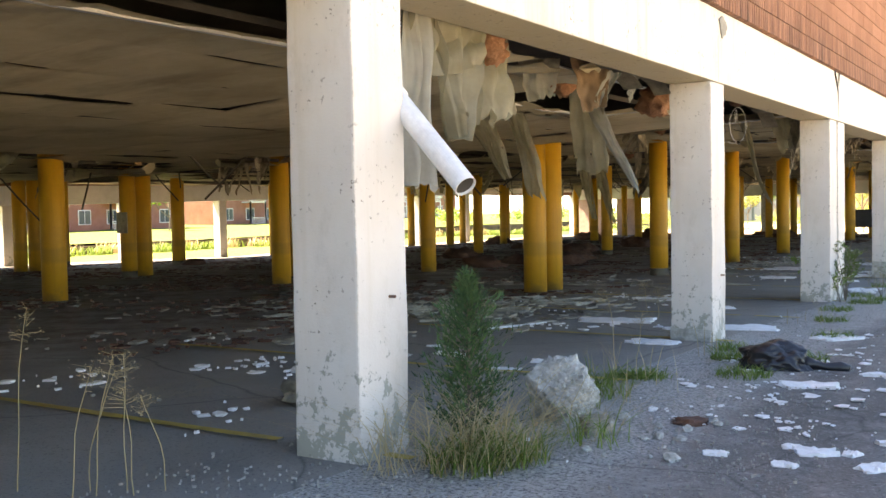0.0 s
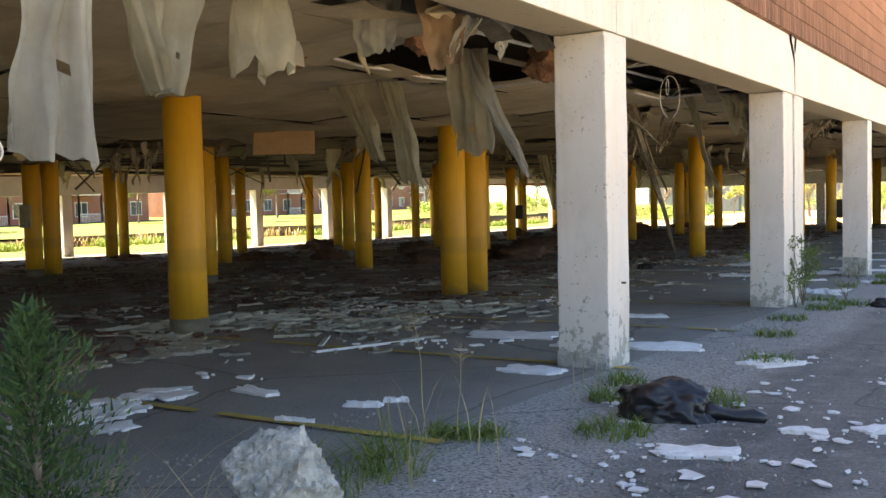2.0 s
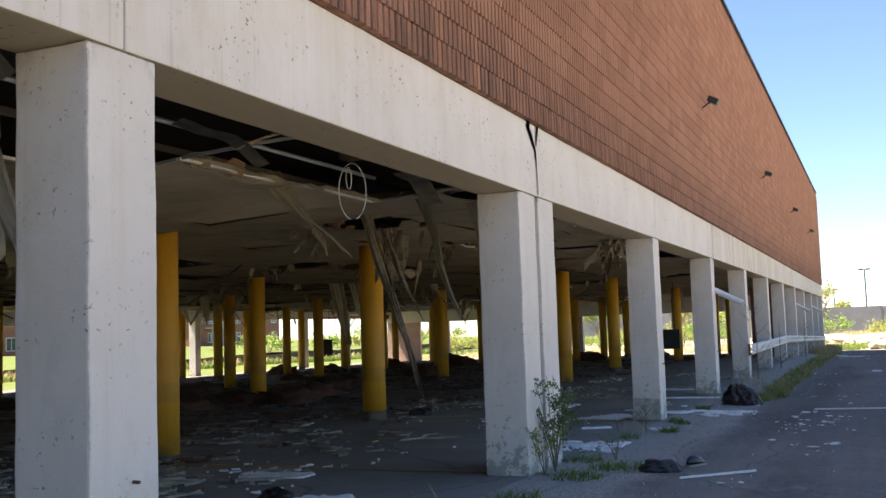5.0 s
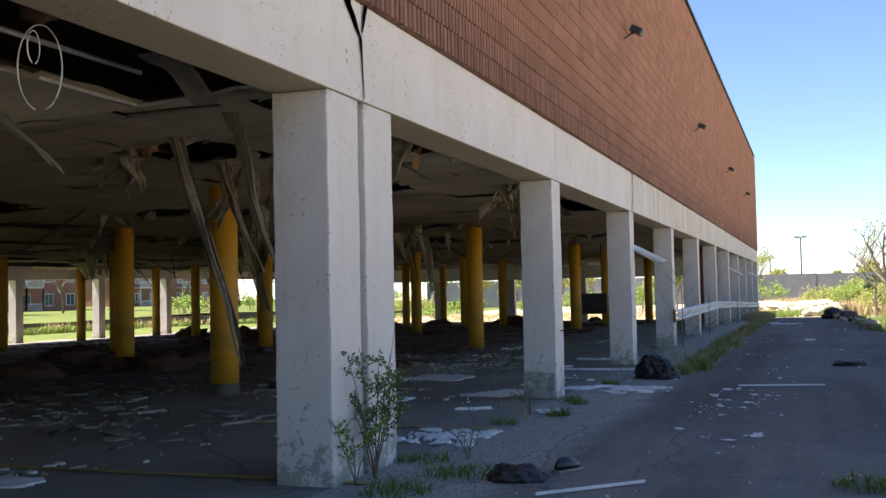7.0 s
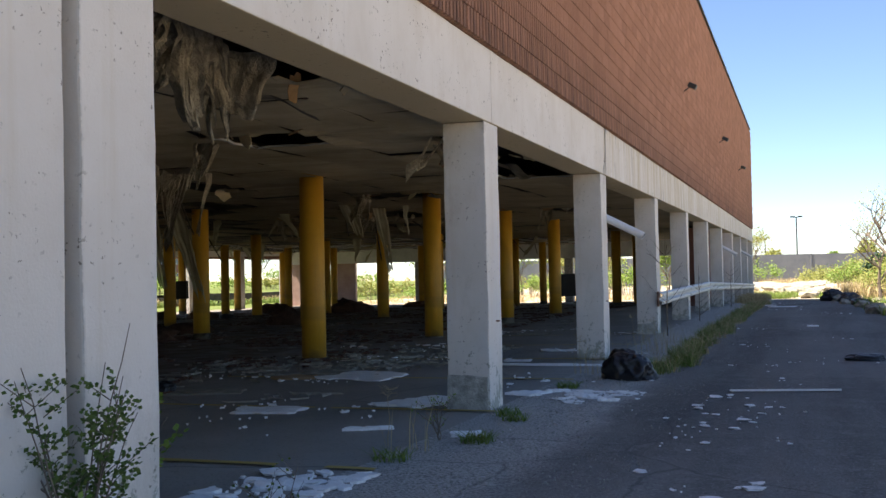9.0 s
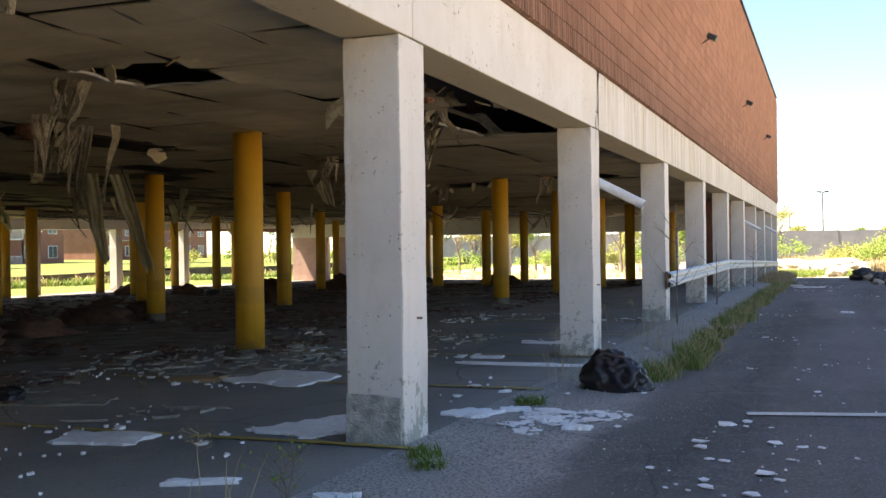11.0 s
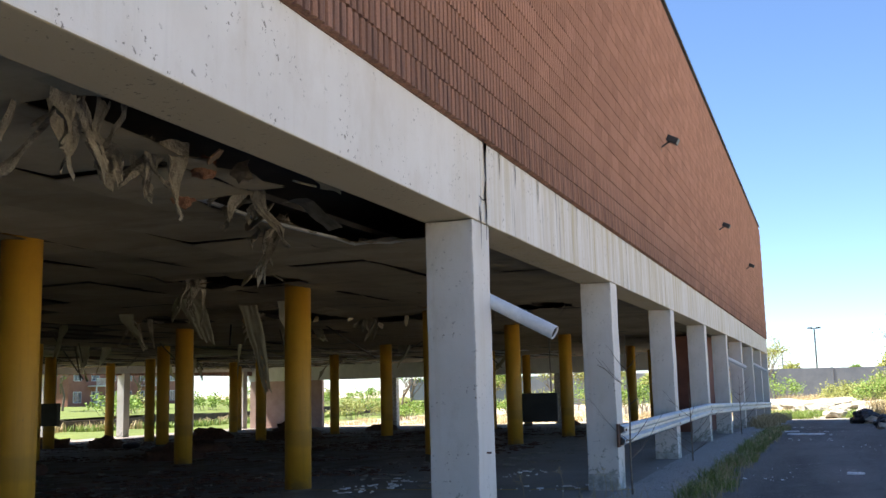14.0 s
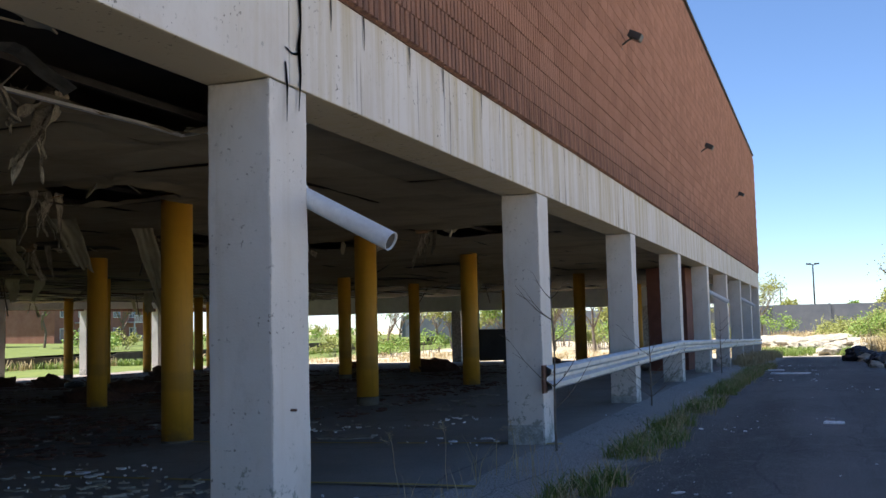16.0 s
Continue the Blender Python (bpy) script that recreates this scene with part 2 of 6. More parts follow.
def yellow_paint():
    m, nt, b = node_mat("yellow_column_paint", 0.6)
    f = tex(nt, 1.2, 6, 0.65)
    chips = tex(nt, 4, 8, 0.7)
    streak = tex(nt, 1.0, 5, 0.6, (8, 8, 0.4))
    col = ramp(nt, f, [(0.3, (0.50, 0.25, 0.018)), (0.7, (0.62, 0.33, 0.025))])
    col = mix(nt, ramp(nt, streak, [(0.58, grey(0)), (0.8, grey(0.5))]), col, (0.26, 0.13, 0.02))
    col = mix(nt, ramp(nt, chips, [(0.68, grey(0)), (0.73, grey(0.8))]), col, (0.17, 0.11, 0.05))
    h = axis_value(nt, "Z", 0.12, 3.0)
    scuff = mix(nt, 1.0, band_mask(nt, h, 0.80, 0.86), band_mask(nt, h, 1.12, 1.06), "MULTIPLY")
    col = mix(nt, mix(nt, 1.0, scuff, (0.35, 0.35, 0.35), "MULTIPLY"), col, (0.24, 0.15, 0.03))
    low = mix(nt, 1.0, band_mask(nt, h, 0.42, 0.12), ramp(nt, tex(nt, 3.0, 7, 0.7), [(0.42, grey(0)), (0.60, grey(0.8))]), "MULTIPLY")
    col = mix(nt, low, col, (0.13, 0.09, 0.05))
    nt.links.new(col, b.inputs["Base Color"])
    bump(nt, b, chips, 0.25, 0.006)
    return m


def ceiling_mat():
    m, nt, b = node_mat("stained_ceiling_board", 0.9)
    f = tex(nt, 0.5, 8, 0.7)
    g = tex(nt, 0.35, 6, 0.65, (1, 4, 1))
    fine = tex(nt, 30, 4, 0.6)
    col = ramp(nt, f, [(0.3, (0.36, 0.295, 0.185)), (0.5, (0.49, 0.42, 0.285)), (0.7, (0.60, 0.535, 0.39))])
    col = mix(nt, 0.5, col, ramp(nt, island_random(nt), [(0.0, grey(0.72)), (1.0, grey(1.12))]), "MULTIPLY")
    col = mix(nt, ramp(nt, g, [(0.52, grey(0)), (0.75, grey(0.65))]), col, (0.16, 0.125, 0.08))
    # board colour is multiplied darker further north, with a ragged start
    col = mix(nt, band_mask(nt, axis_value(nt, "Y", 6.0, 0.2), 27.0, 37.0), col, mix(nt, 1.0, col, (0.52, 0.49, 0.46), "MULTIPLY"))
    nt.links.new(col, b.inputs["Base Color"])
    bump(nt, b, fine, 0.3, 0.006)
    return m


M_WHITE = white_paint()
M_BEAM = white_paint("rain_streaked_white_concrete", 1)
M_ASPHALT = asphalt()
M_FLOOR = floor_asphalt()
M_BLOCK = block_mat("piece")
M_BLOCKS = block_mat("island")
M_MORTAR = simple("dark_mortar", (0.10, 0.055, 0.04), (0.17, 0.09, 0.065), 2, 0.95)
M_YELLOW = yellow_paint()
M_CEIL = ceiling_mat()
M_CONC = simple("bare_concrete", (0.24, 0.23, 0.20), (0.38, 0.37, 0.33), 3, 0.9, bumps=0.7, dist=0.015)
M_AGG = simple("exposed_aggregate", (0.30, 0.295, 0.26), (0.58, 0.57, 0.52), 9, 0.95, bumps=1.0, fine=30, dist=0.03)
# near-black base colours above the ceiling gaps; M_DARK also colours cracks and pipe bores
M_DARK = simple("near_black", (0.03, 0.026, 0.022), (0.07, 0.06, 0.05), 2, 0.7)
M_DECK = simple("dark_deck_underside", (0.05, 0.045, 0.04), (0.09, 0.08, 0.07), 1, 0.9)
M_FILM = plastic_film()
M_FILM_PALE = plastic_film("pale_plastic_film", (0.33, 0.33, 0.29), (0.48, 0.48, 0.44))
M_PVC = simple("white_plastic_pipe", (0.66, 0.67, 0.68), (0.78, 0.79, 0.79), 3, 0.4, bumps=0.1, fine=25)
M_GALV = simple("galvanised_steel", (0.50, 0.52, 0.54), (0.66, 0.68, 0.70), 3, 0.45, 0.55, bumps=0.1)
M_RUST = simple("rusty_steel", (0.10, 0.05, 0.03), (0.2, 0.1, 0.06), 6, 0.85)
M_BAG = simple("black_plastic_bag", (0.008, 0.008, 0.010), (0.014, 0.014, 0.018), 5, 0.36, bumps=0.08, fine=22, dist=0.004)
M_FLAKE = simple("white_foam_flakes", (0.72, 0.72, 0.71), (0.86, 0.86, 0.85), 6, 0.8)
M_FLAKE_DIRTY = simple("dirty_board_flakes", (0.22, 0.205, 0.17), (0.40, 0.37, 0.31), 6, 0.9, vary="island")
M_FLAKE_PALE = simple("pale_board_flakes", (0.30, 0.28, 0.215), (0.50, 0.47, 0.38), 6, 0.9, vary="island")
M_INSUL = simple("brown_insulation", (0.075, 0.036, 0.024), (0.17, 0.085, 0.055), 5, 1.0, bumps=1.0, fine=18, dist=0.03, vary="island")
M_FLUFF = simple("matted_grey_batt", (0.17, 0.145, 0.11), (0.36, 0.32, 0.25), 7, 1.0, bumps=1.0, fine=30, dist=0.03)
M_PINKINS = simple("orange_insulation", (0.26, 0.12, 0.065), (0.42, 0.22, 0.13), 6, 1.0, bumps=1.0, fine=25, dist=0.03)
M_CARD = simple("brown_cardboard", (0.30, 0.19, 0.10), (0.38, 0.25, 0.14), 3, 0.85)
M_KRAFT = simple("brown_kraft_paper", (0.16, 0.105, 0.065), (0.25, 0.165, 0.10), 4, 0.85, bumps=0.5, fine=14)
M_LINE = simple("worn_yellow_line", (0.52, 0.37, 0.07), (0.34, 0.25, 0.07), 5, 0.8)
M_PINK = simple("pale_salmon_wall", (0.44, 0.29, 0.24), (0.54, 0.38, 0.32), 1.5, 0.85)
M_BROWN = simple("brown_red_wall", (0.14, 0.055, 0.04), (0.20, 0.085, 0.06), 2, 0.85)
M_GRASS = leaf_mat("fresh_grass", (0.08, 0.14, 0.022), (0.21, 0.27, 0.065))
M_STRAW = leaf_mat("dry_grass", (0.34, 0.26, 0.13), (0.52, 0.42, 0.24), 0.2)
M_LEAF = leaf_mat("spring_leaves", (0.11, 0.20, 0.03), (0.24, 0.33, 0.07))
M_LEAF2 = leaf_mat("yellow_green_leaves", (0.17, 0.195, 0.045), (0.31, 0.315, 0.095))
M_SHRUB = leaf_mat("dull_green_leaves", (0.06, 0.105, 0.02), (0.13, 0.18, 0.045))
M_CEDAR = leaf_mat("cedar_needles", (0.02, 0.055, 0.02), (0.065, 0.12, 0.04), 0.15)
M_DARKLEAF = leaf_mat("dark_evergreen", (0.02, 0.05, 0.02), (0.05, 0.09, 0.035), 0.15)
M_BARK = simple("grey_bark", (0.12, 0.095, 0.07), (0.22, 0.18, 0.14), 8, 0.95)
M_LAWN = simple("lawn", (0.062, 0.092, 0.008), (0.115, 0.145, 0.016), 0.6, 0.95, bumps=1.0, fine=9, dist=0.05)
M_FIELD = simple("rough_dry_ground", (0.30, 0.25, 0.165), (0.48, 0.41, 0.30), 0.35, 0.95, bumps=1.0, fine=6, dist=0.05)
M_STONE = simple("pale_rubble", (0.20, 0.18, 0.13), (0.42, 0.38, 0.31), 3, 0.9, bumps=0.8, dist=0.02)
M_GREYWALL = simple("grey_panel_wall", (0.12, 0.135, 0.16), (0.17, 0.185, 0.21), 0.4, 0.8)
M_RETAIN = simple("dark_timber_wall", (0.055, 0.045, 0.035), (0.11, 0.09, 0.07), 1.5, 0.9)
M_APT = simple("apartment_brick", (0.28, 0.12, 0.08), (0.36, 0.17, 0.12), 0.8, 0.9)
M_ROOF = simple("roof_shingles", (0.08, 0.07, 0.065), (0.13, 0.12, 0.11), 0.6, 0.9)
M_TRIM = simple("white_trim", (0.66, 0.66, 0.65), (0.78, 0.78, 0.77), 2, 0.6)
M_BLACK = simple("black_metal", (0.012, 0.012, 0.012), (0.028, 0.028, 0.028), 3, 0.5)
M_GLASS = simple("window_glass", (0.04, 0.055, 0.07), (0.07, 0.09, 0.11), 0.5, 0.08, bumps=0.0)

# ---------------------------------------------------------------- building helpers
def part(name, bm, material, parent=None, label="", smooth=False):
    """Links a bmesh as one mesh object, under a thing or a part if one is given."""
    me = bpy.data.meshes.new(name)
    bm.to_mesh(me)
    bm.free()
    me.materials.append(material)
    if smooth:
        me.polygons.foreach_set("use_smooth", [True] * len(me.polygons))
    ob = new(name, me)
    if parent is not None:
        ob.parent = parent
    if label:
        ob["label"] = label
    return ob


def pydata(name, verts, faces, material, parent=None, smooth=False):
    me = bpy.data.meshes.new(name)
    me.from_pydata(verts, [], faces)
    me.materials.append(material)
    if smooth:
        me.polygons.foreach_set("use_smooth", [True] * len(me.polygons))
    ob = new(name, me)
    if parent is not None:
        ob.parent = parent
    return ob


def thing(name, label, category, m=None, group="", kind=""):
    ob = new(name)
    ob.empty_display_size = 0.1
    if m is not None:
        ob.matrix_world = m
    return tagged(ob, label, category, group, kind)


def add_box(bm, x0, y0, z0, x1, y1, z1, bevel=0.0):
    made = bmesh.ops.create_cube(bm, size=1.0)["verts"]
    for v in made:
        v.co = Vector(((x0 + x1) / 2 + v.co.x * (x1 - x0), (y0 + y1) / 2 + v.co.y * (y1 - y0), (z0 + z1) / 2 + v.co.z * (z1 - z0)))
    if bevel:
        edges = list({e for v in made for e in v.link_edges})
        bmesh.ops.bevel(bm, geom=edges, offset=bevel, segments=2, affect="EDGES", profile=0.6)
    return bm


def box(x0, y0, z0, x1, y1, z1, bevel=0.0):
    return add_box(bmesh.new(), x0, y0, z0, x1, y1, z1, bevel)


def add_tube(bm, points, radii, seg=8, cap=True):
    """A tube along points, with a radius at each."""
    rings = []
    pts = [Vector(p) for p in points]
    for i, p in enumerate(pts):
        d = (pts[min(i + 1, len(pts) - 1)] - pts[max(i - 1, 0)]).normalized()
        a = d.orthogonal().normalized()
        if rings and abs(d.z) < 0.9:
            a = d.cross(Vector((0, 0, 1))).normalized()
        elif abs(d.z) >= 0.9:
            a = d.cross(Vector((0, 1, 0))).normalized()
        else:
            a = d.cross(Vector((0, 0, 1))).normalized()
        b = d.cross(a)
        r = radii[i] if isinstance(radii, (list, tuple)) else radii
        rings.append([bm.verts.new(p + (a * math.cos(2 * math.pi * k / seg) + b * math.sin(2 * math.pi * k / seg)) * r) for k in range(seg)])
    for r0, r1 in zip(rings, rings[1:]):
        for k in range(seg):
            bm.faces.new((r0[k], r0[(k + 1) % seg], r1[(k + 1) % seg], r1[k]))
    if cap:
        bm.faces.new(rings[0][::-1])
        bm.faces.new(rings[-1])
    return bm


def tube(points, radii, seg=8, cap=True):
    return add_tube(bmesh.new(), points, radii, seg, cap)


def lerp_table(v, xs, zs):
    return float(np.interp(v, xs, zs))


# ---------------------------------------------------------------- levels
BAY = 6.3
SOUTH = [3.65 + BAY * k for k in range(-6, 2)] + [16.25] + [22.93 + BAY * k for k in range(0, 10)]   # south edges of the facade columns
Y0, Y1, XW = -34.15, 80.1, -34.3                    # south end, north end, west face of the building
CEIL = 3.02


def grade(x, y):
    """Height of the asphalt: falls gently to the north, and to the west under the deck."""
    z = lerp_table(y, (-100, -20, 3.65, 9.95, 16.25, 22.9, 29.2, 48, 60, 73, 85, 110), (0.6, 0.4, 0.106, 0.0, -0.126, -0.21, -0.242, -0.25, -0.47, -0.75, -1.05, -1.1))
    s = lerp_table(y, (10, 17, 23, 30, 36, 48, 60, 80), (0.004, 0.006, 0.009, 0.0125, 0.016, 0.017, 0.013, 0.004))
    if x < 0:
        z += s * max(x, XW) * min(1.0, -x / 1.5)
    return z


def ceil_at(x, y):
    """Underside of the boards: lower south of the movement joint, higher beyond it."""
    south = lerp_table(x, (-34, -12.5, -5.5, -0.5), (2.46, 2.58, 2.72, 3.0))
    north = lerp_table(x, (-34, -12.5, -5.5, -0.5), (2.92, 3.02, 3.13, 3.1))
    return lerp_table(y, (16.45, 16.95), (south, north))


# ---------------------------------------------------------------- ground
def build_ground():
    def steps(lo, hi, near0, near1, fine):
        near = list(np.arange(near0, near1 + 0.01, fine))
        a, d = near0, fine
        low = []
        while a > lo:
            d *= 1.5
            a -= d
            low.append(max(a, lo))
        b, d, high = near1, fine, []
        while b < hi:
            d *= 1.5
            b += d
            high.append(min(b, hi))
        return low[::-1] + near + high
    xs = [x for x in steps(-900, 900, -36, 12, 1.0)]
    ys = [y for y in steps(-900, 1400, -36, 96, 1.0)]
    verts, faces, mats = [], [], []
    for y in ys:
        for x in xs:
            z = grade(x, y)
            if x > 6.2 or y > 84 or x < XW:
                z += 0.10 * noise.noise(Vector((x * 0.25, y * 0.25, 3)))
            elif -33 < x < 6:
                z += 0.012 * noise.noise(Vector((x * 0.5, y * 0.5, 7)))
            verts.append((x, y, z))
    n = len(xs)
    for j in range(len(ys) - 1):
        for i in range(n - 1):
            faces.append((j * n + i, j * n + i + 1, (j + 1) * n + i + 1, (j + 1) * n + i))
            x, y = (xs[i] + xs[i + 1]) / 2, (ys[j] + ys[j + 1]) / 2
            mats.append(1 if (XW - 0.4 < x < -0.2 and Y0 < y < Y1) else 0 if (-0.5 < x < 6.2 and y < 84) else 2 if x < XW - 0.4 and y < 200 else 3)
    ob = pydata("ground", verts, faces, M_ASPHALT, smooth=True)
    for m in (M_FLOOR, M_LAWN, M_FIELD):
        ob.data.materials.append(m)
    ob.data.polygons.foreach_set("material_index", mats)
    return tagged(ob, "cracked grey asphalt drive and parking floor running into grass", "ground", kind="structure")


build_ground()


# ---------------------------------------------------------------- white concrete frame
def rough_box(x0, y0, z0, x1, y1, z1, cut=0.35, bevel=0.018, wob=0.004):
    """A cast-concrete block with softened, slightly uneven arrises."""
    bm = box(x0, y0, z0, x1, y1, z1, bevel)
    for axis in range(3):
        lo, hi = (x0, y0, z0)[axis], (x1, y1, z1)[axis]
        k = int((hi - lo) / cut)
        for i in range(1, k):
            co, no = [0, 0, 0], [0, 0, 0]
            co[axis], no[axis] = lo + (hi - lo) * i / k, 1
            bmesh.ops.bisect_plane(bm, geom=bm.verts[:] + bm.edges[:] + bm.faces[:], plane_co=co, plane_no=no)
    for v in bm.verts:
        v.co += wob * noise.noise_vector((v.co + Vector((x0, y0, z0))) * 2.3) + 0.35 * wob * noise.noise_vector(v.co * 13)
    return bm


BEAM0, BEAM1, DEPTH = 2.86, 3.66, 0.47


def facade_column(y, width=0.48, x=0.0, label="white-painted square concrete column with chipped, flaking lower edges", top=BEAM0):
    g = min(grade(x - 0.1, y), grade(x - DEPTH, y)) - 0.06
    t = thing("concrete_column", label, "column", pose(x, y, g), "white columns along the facade")
    part("column_shaft", rough_box(-DEPTH, 0, 0, 0, width, top - g - 0.002, 0.15, 0.014, 0.0075), M_WHITE, t)
    return t


for y in SOUTH:
    if y < -30:
        continue
    if abs(y - 16.25) < 0.01:
        # two half columns with an open movement joint between them
        facade_column(16.12, 0.54, label="white concrete half column beside an open movement joint")
        facade_column(16.77, 0.56, label="white concrete half column beside an open movement joint, shrub at its foot")
    else:
        facade_column(y)

bounds = [Y0] + [y + 0.24 for y in SOUTH if y > -30 and abs(y - 16.25) > 0.01 and y < 78] + [Y1]
bounds = sorted(bounds + [16.74])
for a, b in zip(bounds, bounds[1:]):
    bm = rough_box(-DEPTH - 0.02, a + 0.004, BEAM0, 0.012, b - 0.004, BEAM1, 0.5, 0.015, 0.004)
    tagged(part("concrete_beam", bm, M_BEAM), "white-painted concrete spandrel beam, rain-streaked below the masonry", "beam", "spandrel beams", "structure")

# west side: same frame seen through the deck
def west_soffit(y):
    return 2.08 + 0.0145 * (y - 30)


for k in range(-2, 9):
    y = 29.45 + 6.1 * k
    facade_column(y, 0.5, XW + DEPTH, "white concrete column on the far open side, sunlit", west_soffit(y) + 0.01)
bm = box(XW - 0.05, Y0, 0.0, XW + DEPTH, Y1, 0.83, 0.015)
for v in bm.verts:
    v.co.z += west_soffit(v.co.y)
tagged(part("wall_west_beam", bm, M_TRIM), "white concrete edge beam along the far side", "beam", kind="structure")

# north end: beam on columns, with salmon wall panels at the far corner
bm = box(XW, Y1 - 0.5, 2.1, -DEPTH - 0.03, Y1, 3.6, 0.015)
tagged(part("wall_north_beam", bm, M_TRIM), "white concrete end beam", "beam", kind="structure")
for x in (-6.3, -12.2, -17.6, -23.4):
    t = thing("concrete_column", "white concrete end column in shade", "column", pose(x, Y1 - 0.5, grade(x, 79) - 0.1), "white columns along the end")
    part("column_shaft", box(-0.3, 0, 0, 0.3, 0.48, 2.2 - grade(x, 79), 0.015), M_WHITE, t)
for x0, x1 in ((-34.2, -31.2), (-30.4, -28.6)):
    tagged(part("wall_north", box(x0, Y1 - 0.4, grade(x0, 79) - 0.2, x1, Y1 - 0.1, 2.15, 0.01), M_PINK), "pale salmon wall panel at the far corner", "wall", kind="structure")
# south end, behind the walk
tagged(part("wall_south", box(XW, Y0 - 0.3, -0.5, 0, Y0, 10.2), M_PINK), "plain end wall", "wall", kind="structure")


# ---------------------------------------------------------------- ceiling and deck
HOLES = [(-2.1, -1.5, -0.6, 5.5), (-1.25, 5.5, -0.6, 8.9), (-2.7, 9.7, -0.6, 12.8), (-1.8, 12.8, -0.6, 16.2), (-1.4, 17.2, -0.6, 21.5), (-4.4, 19.0, -3.0, 20.4),
         (-4.1, 24.0, -2.9, 25.1), (-1.3, 25.4, -0.6, 28.2), (-2.3, 28.2, -0.9, 31.4), (-8.6, 27.0, -7.4, 31.0), (-6.4, 33.5, -4.8, 35.0), (-11.5, 20.0, -9.8, 24.0), (-14.2, 11.0, -12.2, 13.6),
         (-9.0, 39.0, -7.6, 42.0), (-4.0, 41.5, -2.4, 43.2), (-15.0, 30.0, -13.0, 33.5)]
_r = random.Random(5)
for _k in range(30):
    _x, _y = _r.uniform(-33, -7), _r.uniform(4, 76)
    HOLES.append((_x, _y, _x + _r.uniform(0.7, 2.6), _y + _r.uniform(0.8, 3.2)))


def build_ceiling():
    """Boards of 1.2 x 2.4 m, each hung a little differently, with open or taped joints; fallen ones leave gaps."""
    rng = random.Random(11)
    verts, faces = [], []
    bx, by, n = 1.2, 2.4, 4
    for i in range(int((-0.5 - XW) / bx)):
        for j in range(int((Y1 - 0.7 - Y0) / by)):
            x1 = -0.5 - i * bx
            y0 = Y0 + j * by - (by / 2 if i % 2 else 0)
            tx, ty, dz = rng.gauss(0, 0.010), rng.gauss(0, 0.006), rng.gauss(0, 0.012)
            fallen = rng.random()
            if (x1 < -19 and fallen < 0.62) or (x1 < -9.5 and fallen < 0.34):
                continue
            loose = rng.random() < 0.10
            if loose:
                tx += rng.uniform(-0.05, 0.05)
            base = len(verts)
            keep = {}
            for p in range(n + 1):
                for q in range(2 * n + 1):
                    u, v = p / n, q / (2 * n)
                    x, y = x1 - 0.006 - u * (bx - 0.012), y0 + 0.006 + v * (by - 0.012)
                    z = ceil_at(x, y) + dz + tx * (u - 0.5) + ty * (v - 0.5) * 2 - 0.025 * math.sin(math.pi * v) * rng.random()
                    z += 0.05 * noise.noise(Vector((x * 0.28, y * 0.22, 1)))
                    torn = any(h[0] - 0.3 < x < h[2] + 0.3 and h[1] - 0.3 < y < h[3] + 0.3 for h in HOLES)
                    jx, jy = (rng.uniform(-0.09, 0.09), rng.uniform(-0.09, 0.09)) if torn and 0 < p < n and 0 < q < 2 * n else (0, 0)
                    if torn:
                        z -= rng.uniform(0, 0.05)
                    verts.append((min(-0.48, x + jx), y + jy, z))
            m = (n + 1) * (2 * n + 1)
            verts += [(x, y, z + 0.014) for x, y, z in verts[base:base + m]]
            for p in range(n):
                for q in range(2 * n):
                    k = base + p * (2 * n + 1) + q
                    f = (k, k + 2 * n + 1, k + 2 * n + 2, k + 1)
                    cx, cy = sum(verts[w][0] for w in f) / 4, sum(verts[w][1] for w in f) / 4
                    if cy > Y1 - 0.6 or cy < Y0 or any(h[0] < cx < h[2] and h[1] < cy < h[3] for h in HOLES):
                        continue
                    faces.append(f[::-1])
                    faces.append(tuple(w + m for w in f))
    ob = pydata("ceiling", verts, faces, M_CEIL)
    return tagged(ob, "sagging, water-stained ceiling board with fallen sections", "ceiling", kind="structure")


build_ceiling()
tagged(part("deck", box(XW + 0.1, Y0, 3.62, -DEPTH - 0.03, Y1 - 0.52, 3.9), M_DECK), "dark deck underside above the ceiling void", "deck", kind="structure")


def joist(x, y0, y1, z):
    bm = box(x - 0.02, y0, z, x + 0.02, y1, z + 0.05)
    add_box(bm, x - 0.03, y0, z + 0.05, x + 0.03, y1, z + 0.058)
    return tagged(part("ceiling_joist", bm, M_DARK), "dark steel furring channel above the ceiling", "joist", "ceiling joists", "structure")


for k in range(27):
    x = -0.85 - k * 1.25
    for a, b in ((Y0 + 1, 16.3), (17.0, Y1 - 1)):
        joist(x, a, b, ceil_at(x, a) + 0.09)
